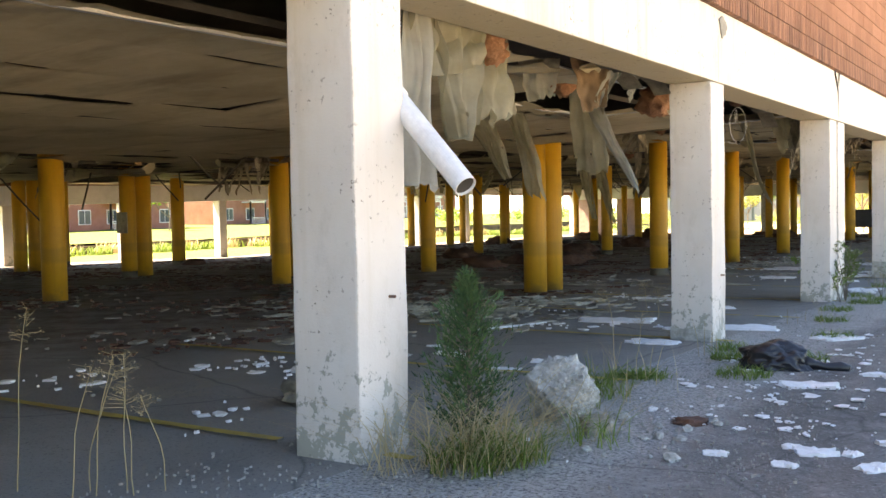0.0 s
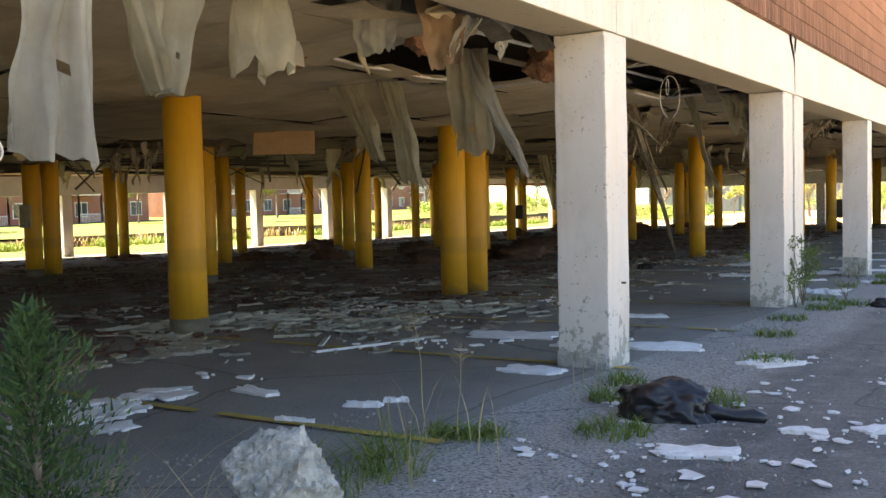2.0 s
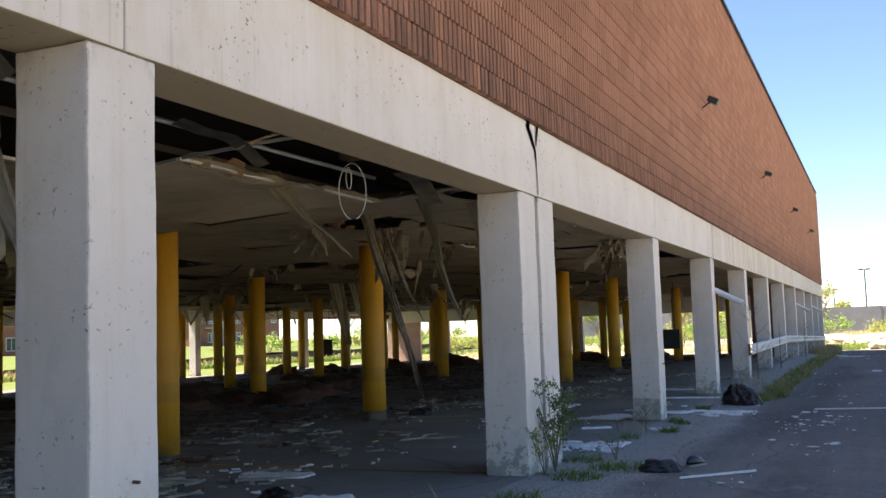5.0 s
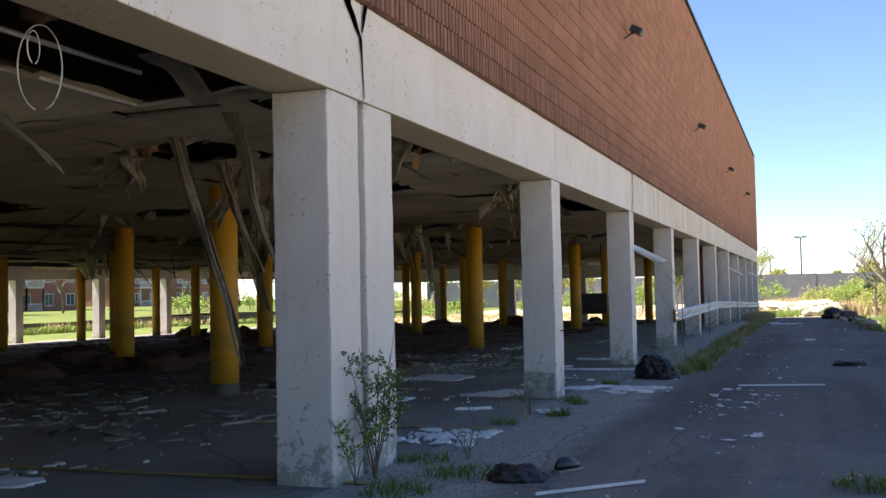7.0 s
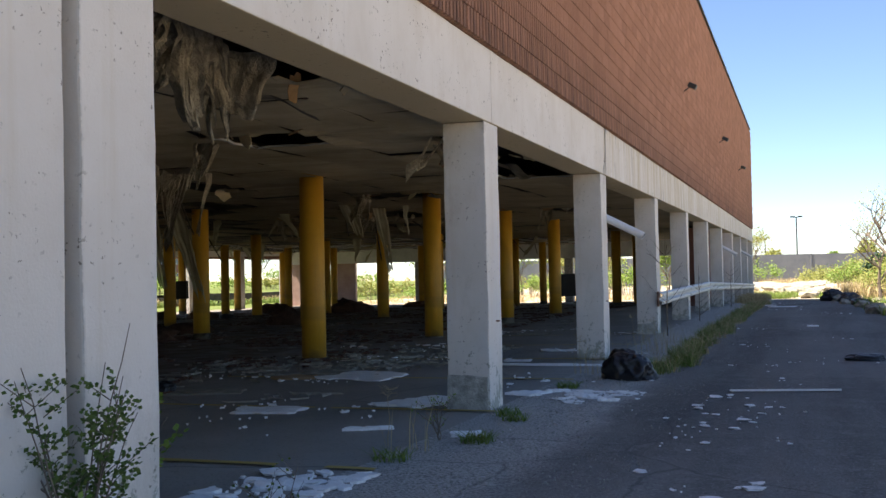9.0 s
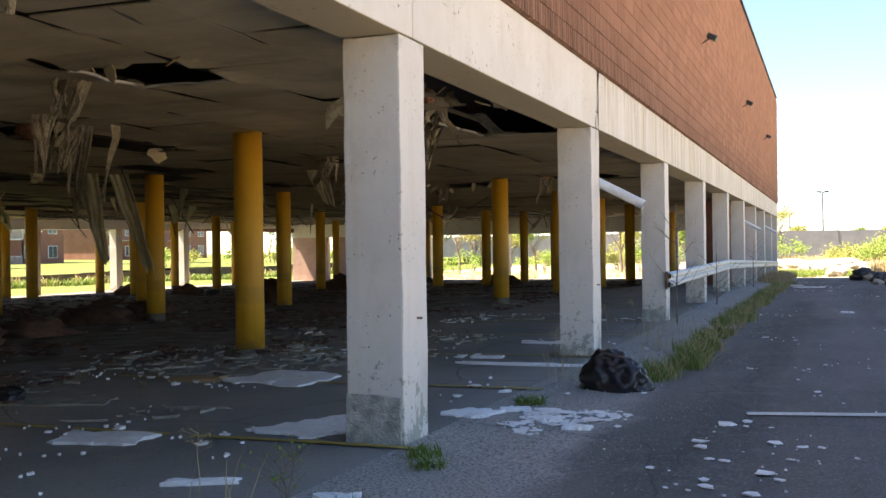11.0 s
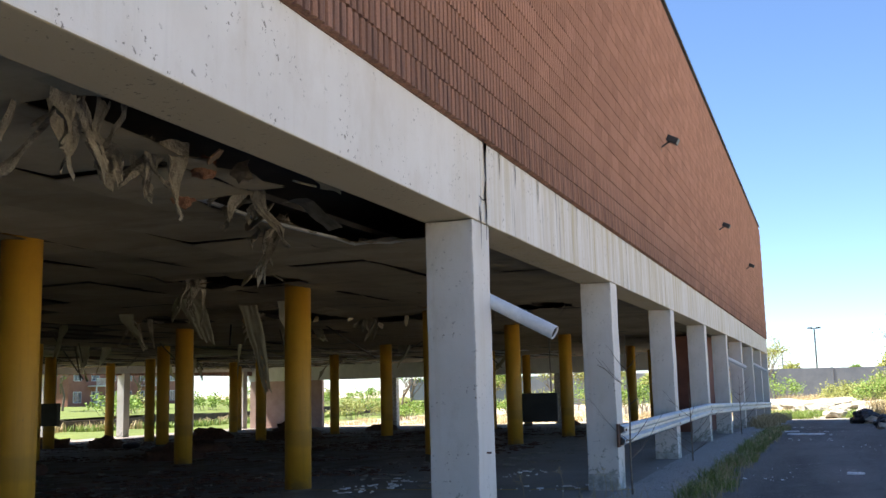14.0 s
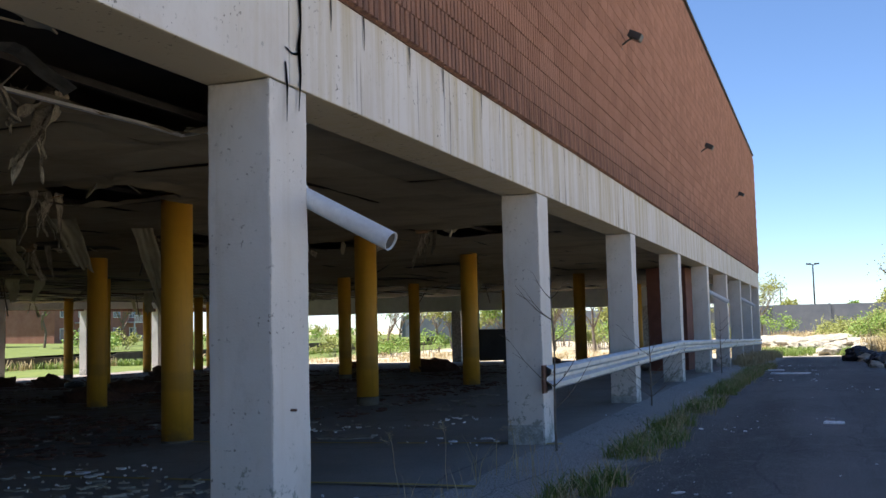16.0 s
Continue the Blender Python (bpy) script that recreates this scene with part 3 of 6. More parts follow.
# bent pale edge trims along the gaps beside the facade
for (x0, y0, x1, y1) in (HOLES[0], HOLES[2], HOLES[3], HOLES[6], HOLES[8]):
    rng = random.Random(int(y0 * 7) + 90)
    for a, b in (((x0, y0), (x0, y1)), ((x0, y1), (min(x1, -0.65), y1))):
        pts = []
        for u in np.linspace(0, 1, 7):
            px, py = a[0] + (b[0] - a[0]) * u, a[1] + (b[1] - a[1]) * u
            pts.append(Vector((px + rng.uniform(-0.02, 0.02), py + rng.uniform(-0.02, 0.02), ceil_at(px, py) - 0.015 - rng.uniform(0, 0.03))))
        bm = bmesh.new()
        rows = [[bm.verts.new(p + Vector(d)) for d in ((0, 0, 0), (0.035, 0, 0.004), (0.035, 0, -0.022), (0, 0, -0.026))] for p in pts] if a[0] == b[0] else [[bm.verts.new(p + Vector(d)) for d in ((0, 0, 0), (0, 0.035, 0.004), (0, 0.035, -0.022), (0, 0, -0.026))] for p in pts]
        for r0, r1 in zip(rows, rows[1:]):
            for k in range(4):
                bm.faces.new((r0[k], r1[k], r1[(k + 1) % 4], r0[(k + 1) % 4]))
        tagged(part("edge_trim", bm, M_GALV), "bent pale metal trim along a torn ceiling edge", "ceiling trim", "ceiling edge trims", "structure")
# roof slab closes the upper storey
tagged(part("roof", box(XW, Y0, 9.9, -0.3, Y1, 10.12), M_CONC), "flat roof slab", "roof", kind="structure")
tagged(part("wall_west", box(XW, Y0, 2.5, XW + 0.3, Y1, 10.15), M_BLOCKS), "masonry wall of the upper storey", "wall", kind="structure")
tagged(part("wall_north_upper", box(XW + 0.3, Y1 - 0.3, 3.6, -0.3, Y1, 10.15), M_BLOCKS), "masonry end wall of the upper storey", "wall", kind="structure")


# ---------------------------------------------------------------- round yellow columns
def yellow_column(x, y, foot=0.06):
    g, c = grade(x, y) - 0.03, ceil_at(x, y) + 0.12
    t = thing("round_column", "round steel column painted yellow, scuffed, with a dark worn foot", "column", pose(x, y, g), "yellow columns under the deck")
    part("shaft", tube([(0, 0, foot), (0, 0, 1.2), (0, 0, c - g)], 0.225, 28), M_YELLOW, t, smooth=True)
    part("foot", tube([(0, 0, 0), (0, 0, foot + 0.01)], 0.229, 28), M_FOOT, t, "bare concrete foot with worn paint", smooth=True)
    return t


M_FOOT = simple("worn_column_foot", (0.09, 0.08, 0.065), (0.20, 0.17, 0.12), 3, 0.85, bumps=0.6)
ROWS = [(-5.5, [-2.65 + 0.17, 3.82, 10.36, 16.33, 17.03] + [23.1 + BAY * k for k in range(9)]),
        (-12.5, [-2.3, 4.2, 10.6, 16.75, 17.4, 23.05, 29.4, 36.05] + [42.15 + BAY * k for k in range(6)]),
        (-19.6, [-1.0, 5.4, 11.8, 18.1, 18.66, 25.0, 31.5, 37.8, 44.4, 50.7, 57.4, 64.2, 70.6]),
        (-26.6, [0.2, 6.6, 13.0, 19.3, 19.86, 26.2, 33.0, 39.6, 46.4, 52.6, 59.0, 66.0, 72.2]),
        (-32.0, [12.4, 18.6, 24.9, 31.2, 37.6, 43.9, 50.3, 56.5, 62.7, 68.8, 74.8])]
for x, ys in ROWS:
    for k, y in enumerate(ys):
        yellow_column(x, y, 0.2 if (k + int(-x)) % 3 == 1 or abs(y - 10.36) < 0.01 else 0.05)


# ---------------------------------------------------------------- ribbed masonry wall
COURSE, BLOCK, RIBS = 0.252, 0.504, 5


def block_shape():
    """One block: a back plate and five rounded ribs on its outer face; x outwards from 0, y along, z up."""
    prof = []
    w = (BLOCK - 0.012) / RIBS
    for k in range(RIBS):
        a = 0.005 + k * w
        prof += [(0.0, a), (0.0, a + 0.16 * w), (0.038, a + 0.27 * w), (0.048, a + 0.58 * w), (0.038, a + 0.89 * w)]
    prof.append((0.0, BLOCK - 0.006))
    n, h = len(prof), COURSE - 0.016
    verts = [(px, py, 0.008) for px, py in prof] + [(px, py, 0.008 + h) for px, py in prof]
    faces = [(i, i + 1, n + i + 1, n + i) for i in range(n - 1)]
    # returns into the joints
    e = len(verts)
    verts += [(-0.025, 0.005, 0.008), (-0.025, BLOCK - 0.007, 0.008), (-0.025, 0.005, 0.008 + h), (-0.025, BLOCK - 0.007, 0.008 + h)]
    faces += [(0, n, e + 2, e), (n - 1, e + 1, e + 3, n + n - 1), (0, e, e + 1, n - 1), (n, n + n - 1, e + 3, e + 2)]
    for k in range(RIBS):
        i = 5 * k
        faces.append((i + 5, i + 4, i + 3, i + 2, i + 1, i))
        faces.append((n + i, n + i + 1, n + i + 2, n + i + 3, n + i + 4, n + i + 5))
    return verts, faces


wall = part("wall_east", box(-0.3, Y0, BEAM1 + 0.002, 0.012, Y1, 10.2), M_MORTAR)
tagged(wall, "terracotta ribbed-block masonry wall with soot streaks under the roofline", "wall", kind="structure")
COURSES = int((10.2 - BEAM1) / COURSE)


def build_blocks():
    bv, bf = block_shape()
    shared = bpy.data.meshes.new("block")
    shared.from_pydata(bv, [], bf)
    shared.materials.append(M_BLOCK)
    base = np.array(bv)
    allv, allf, made = [], [], 0
    rng = random.Random(3)
    for c in range(COURSES):
        z = BEAM1 + 0.004 + c * COURSE
        y = -6.0 - (BLOCK / 2 if c % 2 else 0)
        while y < Y1 - BLOCK:
            off = (0.031 + rng.uniform(-0.002, 0.003), y, z)
            near = c < 5 and 16.0 < y < 45.5 and made < 300
            if near:
                ob = new("block", shared)
                ob.location = off
                ob.parent = wall
                made += 1
            else:
                s = len(allv) * len(bv)
                allv.append(base + off)
                allf.append(s)
            y += BLOCK
    faces = [tuple(i + s for i in f) for s in allf for f in bf]
    ob = pydata("block_field", np.concatenate(allv).tolist(), faces, M_BLOCKS, wall)
    ob["kind"] = "stuff"


build_blocks()

# ---------------------------------------------------------------- facade fittings
def pipe_from(a, b, r=0.066):
    a, b = Vector(a), Vector(b)
    t = thing("drain_pipe", "white plastic drain pipe stub sloping out past a column, open-ended", "pipe", pose(*a), "drain pipes")
    d = b - a
    n = d.normalized()
    side = n.cross(Vector((0, 0, 1))).normalized()
    up = side.cross(n)
    bm = bmesh.new()
    seg = 28

    def ring(at, rad):
        return [bm.verts.new(at + (side * math.cos(6.2832 * k / seg) + up * math.sin(6.2832 * k / seg)) * rad) for k in range(seg)]
    rings = [ring(Vector((0, 0, 0)), r), ring(d * 0.5, r), ring(d, r), ring(d, r - 0.006), ring(d - n * 0.02, r - 0.006)]
    for r0, r1 in zip(rings, rings[1:]):
        for k in range(seg):
            bm.faces.new((r0[k], r0[(k + 1) % seg], r1[(k + 1) % seg], r1[k]))
    pipe = part("pipe", bm, M_PVC, t)
    # bore lined near-black: the shade deep in the pipe is put into its colour
    part("bore", tube([Vector((0, 0, 0)), d * 0.5, d - n * 0.015], r - 0.007, 28, True), M_DARK, pipe, "near-black lining with the pipe's inner shade in its colour")
    q = d * 0.2
    part("coupling", tube([q, q + n * 0.004, q + n * 0.13, q + n * 0.134], [r + 0.001, r + 0.012, r + 0.012, r + 0.001], 24, False), M_PVC, t, smooth=True)
    q = d * 0.08
    part("strap", tube([q, q + n * 0.03], r + 0.004, 20, False), M_RUST, t, "rusty hanger strap")


pipe_from((-0.35, 4.27, 2.42), (0.49, 4.02, 1.64))
pipe_from((-0.4, 29.79, 2.33), (0.61, 29.73, 1.80))
pipe_from((-0.4, 54.99, 2.3), (0.55, 54.95, 1.75))
pipe_from((-0.4, 67.6, 2.3), (0.55, 67.55, 1.75))


def guard_rail():
    """Galvanised W-beam rail bolted in front of the columns, in lapped lengths, following the falling drive."""
    prof = [(0.0, -0.155), (0.03, -0.15), (0.083, -0.115), (0.083, -0.06), (0.02, -0.02), (0.02, 0.02), (0.083, 0.06), (0.083, 0.115), (0.03, 0.15), (0.0, 0.155)]
    t = thing("guard_rail", "galvanised corrugated steel guard rail bolted along the columns", "guard rail", pose(0.02, 35.55, 0))
    stops = [35.55, 41.4, 47.6, 53.8, 60.1, 66.4, 72.7, 79.6]

    def height(y):
        return lerp_table(y, (35, 47.6, 60, 73, 80), (0.555, 0.60, 0.36, 0.10, -0.05))
    for i, (a, b) in enumerate(zip(stops, stops[1:])):
        bm = bmesh.new()
        rows = []
        lap = 0.004 if i % 2 else 0.0
        for off in (0.0, -0.004):
            for y in (a, a + 0.15, (a + b) / 2, b + 0.12):
                rows.append([bm.verts.new((px + lap + off, y - 35.55, height(y) + pz)) for px, pz in prof])
        for r0, r1 in zip(rows[:3], rows[1:4]):
            for k in range(len(prof) - 1):
                bm.faces.new((r0[k], r1[k], r1[k + 1], r0[k + 1]))
        for r0, r1 in zip(rows[4:7], rows[5:8]):
            for k in range(len(prof) - 1):
                bm.faces.new((r0[k + 1], r1[k + 1], r1[k], r0[k]))
        rail = part("rail_length", bm, M_GALV, t)
        for dz in (-0.08, 0.08):
            part("bolt", tube([(0.084, a + 0.1 - 35.55, height(a) + dz), (0.1, a + 0.1 - 35.55, height(a) + dz)], 0.016, 8), M_RUST, rail)
    # blocked-out end shoe
    z = height(35.55)
    bm = bmesh.new()
    add_box(bm, -0.02, -0.10, z - 0.17, 0.012, 0.06, z + 0.17, 0.006)
    part("end_plate", bm, M_RUST, t, "rusty end plate")


guard_rail()


def wall_light(y):
    t = thing("wall_light", "dark floodlight on a short bracket on the masonry wall", "wall light", pose(0.06, y, 6.32) @ Matrix.Scale(0.72, 4), "floodlights along the wall")
    part("bracket", add_box(tube([(0, 0, -0.1), (0.18, 0, 0.02), (0.26, 0, 0.05)], 0.025, 8), -0.01, -0.06, -0.22, 0.02, 0.06, 0.02, 0.005), M_BLACK, t)
    bm = box(-0.17, -0.16, -0.09, 0.17, 0.16, 0.09, 0.025)
    bmesh.ops.transform(bm, matrix=pose(0.36, 0, 0.1, 0, 28, 0), verts=bm.verts)
    part("housing", bm, M_BLACK, t)
    bm = box(-0.13, -0.13, -0.006, 0.13, 0.13, 0.006, 0.004)
    bmesh.ops.transform(bm, matrix=pose(0.36, 0, 0.1, 0, 28, 0) @ pose(0, 0, -0.096), verts=bm.verts)
    part("lens", bm, M_GLASS, t, "dusty glass lens")


for y in (28.85, 41.35, 53.7, 65.9):
    wall_light(y)

# coping and roof edge
tagged(part("coping", box(-0.42, Y0, 10.2, 0.085, Y1 + 0.03, 10.27, 0.012), M_BLACK), "thin dark metal coping on the parapet", "coping", kind="structure")


def crack(points, widths, x=0.022):
    """A dark open crack, as a thin irregular wedge set on the beam's face."""
    bm = bmesh.new()
    left, right = [], []
    for (y, z), w in zip(points, widths):
        left.append(bm.verts.new((x, y - w, z)))
        right.append(bm.verts.new((x, y + w, z)))
    for k in range(len(points) - 1):
        bm.faces.new((left[k], right[k], right[k + 1], left[k + 1]))
    bmesh.ops.solidify(bm, geom=bm.faces[:], thickness=0.01)
    return tagged(part("beam_crack", bm, M_DARK), "dark open crack in the white concrete", "crack", "cracks", "structure")


crack([(16.50, 3.69), (16.46, 3.60), (16.55, 3.52), (16.62, 3.43), (16.69, 3.36), (16.71, 3.2), (16.73, 3.0), (16.74, 2.88)], [0.03, 0.06, 0.055, 0.04, 0.025, 0.014, 0.01, 0.009])
crack([(16.80, 3.66), (16.76, 3.55), (16.72, 3.42)], [0.035, 0.03, 0.012])
crack([(16.75, 2.86), (16.98, 2.87), (17.2, 2.865), (17.33, 2.86)], [0.004, 0.004, 0.004, 0.004], 0.012)
crack([(29.62, 3.66), (29.60, 3.5), (29.61, 3.3), (29.58, 3.15), (29.6, 2.95), (29.57, 2.7)], [0.04, 0.022, 0.012, 0.025, 0.014, 0.006])
crack([(29.40, 3.0), (29.42, 2.85), (29.41, 2.6)], [0.01, 0.014, 0.004])
crack([(29.4, 3.1), (29.5, 3.07), (29.59, 3.1)], [0.02, 0.03, 0.03])
for y in (30.05, 30.6, 31.5, 32.3, 33.4, 36.9, 37.8):
    crack([(y, 3.655), (y + 0.01, 3.5), (y, 3.38)], [0.012, 0.008, 0.003])


def patch(y, z, w, h, material, label, x=0.026):
    rng = random.Random(int(y * 100))
    bm = bmesh.new()
    n = 14
    ring = [(y + math.cos(k * 2 * math.pi / n) * w * rng.uniform(0.6, 1.1), z + math.sin(k * 2 * math.pi / n) * h * rng.uniform(0.6, 1.1)) for k in range(n)]
    mid = bm.verts.new((x - 0.003, y, z))
    top = [bm.verts.new((x, a, b)) for a, b in ring]
    low = [bm.verts.new((x - 0.012, a, b)) for a, b in ring]
    for k in range(n):
        m = (k + 1) % n
        bm.faces.new((mid, top[k], top[m]))
        bm.faces.new((top[k], low[k], low[m], top[m]))
    tagged(part("spalled_patch", bm, material), label, "patch", "spalled patches", "structure")


patch(10.33, 3.5, 0.15, 0.14, M_CONC, "grey spalled patch at the top of the beam")
# metal bracket stubs and bolt heads on the column faces
for y, z in ((3.95, 1.02), (10.24, 0.72), (23.2, 0.72), (29.45, 0.72)):
    tagged(part("anchor_bolt", tube([(-0.01, y, z), (0.045, y, z)], 0.009, 8), M_RUST), "rusty anchor bolt stub in a column face", "bolt", "anchor bolts")


def spalled_foot(y, h, south=True):
    """Bare aggregate where the paint and skin have broken off a column's foot."""
    g = grade(-0.1, y) - 0.05
    bm = rough_box(-DEPTH - 0.006, y - 0.012, g, -0.02, y + 0.06, g + h + 0.05, 0.07, 0.004, 0.02)
    tagged(part("spalled_foot", bm, M_AGG), "broken column foot with exposed grey aggregate", "column foot", "spalled column feet", "structure")


spalled_foot(22.93, 0.36)
spalled_foot(9.95, 0.13)
spalled_foot(35.53, 0.24)
spalled_foot(41.83, 0.12)


# ---------------------------------------------------------------- things under the deck
def sheet(x, y, z_top, w, length, yaw=0.0, drift=(0.0, 0.0), seed=1, twist=0.5, taper=0.4, material=None, name="plastic_sheet", label=None, folds=5, nx=14, nz=22):
    """A torn hanging film: folds deepen downwards, the foot is ragged."""
    rng = random.Random(seed)
    ph = rng.uniform(0, 9)
    bm = bmesh.new()
    grid = []
    skew = rng.uniform(-0.3, 0.3)
    rag = [0.84 + 0.20 * noise.noise(Vector((i / nx * 3.0, seed * 1.7, 0))) + skew * (i / nx - 0.5) + rng.uniform(-0.03, 0.03) for i in range(nx + 1)]
    for j in range(nz + 1):
        v = j / nz
        row = []
        for i in range(nx + 1):
            u = i / nx - 0.5
            ww = w * (1 - taper * v ** 1.3) * (1 + 0.10 * noise.noise(Vector((v * 3, ph, 0))))
            k = v * rag[i]
            a = twist * v
            px = u * ww
            py = (0.05 + 0.10 * v) * w * math.sin(folds * 2 * math.pi * u * 0.8 + ph + 2 * v) * 0.5 + 0.08 * noise.noise(Vector((u * 4 * w, v * 3, ph)))
            qx, qy = px * math.cos(a) - py * math.sin(a), px * math.sin(a) + py * math.cos(a)
            row.append(bm.verts.new((qx + drift[0] * v ** 1.4 + 0.06 * noise.noise(Vector((v * 2.5, ph, 4))), qy + drift[1] * v ** 1.4, -length * k + 0.05 * noise.noise(Vector((u * 5, v * 5, ph))))))
        grid.append(row)
    for j in range(nz):
        for i in range(nx):
            if j > nz * 0.6 and rng.random() < 0.035:
                continue
            bm.faces.new((grid[j][i], grid[j][i + 1], grid[j + 1][i + 1], grid[j + 1][i]))
    ob = part(name, bm, material or M_FILM, smooth=True)
    ob.matrix_world = pose(x, y, max(z_top, ceil_at(x, y) + 0.03) + 0.06, 0, 0, yaw)
    return tagged(ob, label or "torn dusty plastic sheet hanging from the broken ceiling", "plastic sheet", "torn ceiling sheets")


def hang(a, b, c, d, seed, material=None, label=None, folds=3.0, deep=0.07, rag=0.10, nx=16, nz=26, sag=0.0):
    """A torn film hung from the line a-b, its ragged foot lying along d-c (d below a, c below b)."""
    rng = random.Random(seed)
    a, b, c, d = Vector(a), Vector(b), Vector(c), Vector(d)
    base = (a + b) * 0.5
    across = (b - a).normalized()
    out = across.cross(Vector((0, 0, 1))).normalized()
    sway = 0.09 if (b - a).length < 0.32 else 0.015
    ph = rng.uniform(0, 9)
    jag = [rng.random() ** 3 for _ in range(nx + 1)]
    bm = bmesh.new()
    grid = []
    for j in range(nz + 1):
        v = j / nz
        row = []
        for i in range(nx + 1):
            u = i / nx
            tear = 1.0 - rag * (0.5 + 1.5 * noise.noise(Vector((u * 2.7, seed * 1.7, 0))) + 0.7 * noise.noise(Vector((u * 8.0, seed, 3)))) - rag * 0.35 * jag[i]
            w = v * tear
            p = a.lerp(b, u).lerp(d.lerp(c, u), w)
            wave = math.sin(folds * 6.283 * u + ph + 1.4 * v + 1.5 * noise.noise(Vector((v * 2, u * 2, ph))))
            p += out * (deep * (0.5 + 0.8 * v) * (wave + 0.45 * math.sin(folds * 17.3 * u + 3 * ph + 2.2 * v)) + 0.05 * noise.noise(Vector((u * 5, v * 4, ph))))
            p += across * sway * (math.sin(3.8 * v + ph) - math.sin(ph)) * v
            p += across * 0.035 * noise.noise(Vector((v * 4, ph, u * 2)))
            p.z -= sag * math.sin(math.pi * u) * (1 - v) + 0.015 * noise.noise(Vector((u * 9, v * 9, ph)))
            row.append(bm.verts.new(p - base))
        grid.append(row)
    for j in range(nz):
        for i in range(nx):
            if j > nz * 0.5 and rng.random() < 0.012:
                continue
            bm.faces.new((grid[j][i], grid[j][i + 1], grid[j + 1][i + 1], grid[j + 1][i]))
    ob = part("plastic_sheet", bm, material or M_FILM, smooth=True)
    ob.matrix_world = pose(*base)
    return tagged(ob, label or "torn dusty plastic sheet hanging from the broken ceiling", "plastic sheet", "torn ceiling sheets")


Z = CEIL
# bay with the drain pipe: pale film gathered at the beam
hang((-0.55, 4.92, 3.1), (-0.55, 5.22, 3.1), (-0.5, 5.45, 1.66), (-0.55, 4.96, 1.66), 1, M_FILM_PALE, folds=2.5, deep=0.04, rag=0.05)
hang((-0.62, 4.95, 3.12), (-0.62, 6.18, 3.12), (-0.6, 6.0, 2.62), (-0.6, 5.15, 2.38), 2, folds=3.2, deep=0.09, rag=0.12, nx=26, sag=0.1)
hang((-0.57, 5.28, 3.0), (-0.58, 6.0, 2.95), (-0.6, 5.78, 2.0), (-0.6, 5.68, 2.04), 22, folds=1.8, deep=0.06, rag=0.04, nx=20)
hang((-0.9, 6.5, 3.08), (-0.9, 7.05, 3.08), (-0.9, 7.18, 2.3), (-0.9, 6.58, 2.14), 3, folds=2.4, deep=0.05, rag=0.12)
hang((-1.62, 8.55, 3.08), (-1.22, 8.75, 3.08), (-1.25, 8.72, 2.66), (-1.5, 8.6, 2.62), 4, M_FILM_PALE, folds=1.8, deep=0.03, rag=0.15)
hang((-1.12, 8.78, 3.08), (-0.76, 9.0, 3.06), (-0.78, 8.98, 2.55), (-0.98, 8.86, 2.46), 8, M_KRAFT, "brown kraft-paper facing torn from a batt, hanging at the beam", 0.7, 0.018, 0.06)
hang((-0.76, 8.98, 3.06), (-0.62, 9.1, 3.06), (-0.66, 9.08, 2.62), (-0.76, 9.0, 2.56), 18, M_FILM_PALE, folds=1.0, deep=0.02)
hang((-0.7, 9.2, 3.02), (-0.66, 9.62, 2.96), (-0.75, 9.56, 2.64), (-0.78, 9.5, 2.66), 19, M_FILM_PALE, folds=0.6, deep=0.02)
# long tongues behind the second column
hang((-4.0, 11.05, 2.98), (-3.56, 11.3, 2.96), (-3.06, 11.05, 1.8), (-3.24, 11.0, 1.95), 5, folds=1.6, deep=0.05, rag=0.07)
hang((-3.3, 11.1, 2.98), (-3.06, 11.22, 2.96), (-2.40, 11.08, 1.58), (-2.60, 10.98, 1.6), 6, folds=1.1, deep=0.05, rag=0.08)
hang((-2.08, 10.72, 3.0), (-1.7, 10.96, 3.0), (-1.62, 10.92, 1.9), (-1.98, 10.8, 1.86), 7, folds=1.8, deep=0.05, rag=0.08)
hang((-1.98, 10.84, 2.98), (-1.76, 10.94, 2.98), (-1.26, 10.72, 1.6), (-1.36, 10.7, 1.66), 17, M_FILM_PALE, folds=1.0, deep=0.03)
# bay beside the movement joint
hang((-2.14, 14.36, 3.02), (-1.9, 14.5, 3.02), (-1.42, 14.72, 2.12), (-1.5, 14.66, 2.2), 9, folds=1.2, deep=0.04)
hang((-3.3, 18.62, 3.16), (-3.14, 18.73, 3.16), (-2.64, 18.98, 0.42), (-2.7, 18.92, 0.5), 10, M_FLUFF, folds=1.0, deep=0.06, nz=34)
hang((-3.95, 20.5, 3.16), (-3.8, 20.62, 3.16), (-3.38, 20.6, 1.5), (-3.42, 20.5, 1.6), 11, M_FLUFF, folds=1.0, deep=0.05)
hang((-1.97, 17.7, 3.13), (-1.83, 17.78, 3.13), (-1.22, 17.8, 1.38), (-1.27, 17.77, 1.46), 13, folds=1.2, deep=0.05, nz=30)
hang((-1.5, 18.3, 3.12), (-1.2, 18.5, 3.12), (-1.15, 18.55, 2.5), (-1.35, 18.4, 2.4), 12, folds=1.2, deep=0.04)
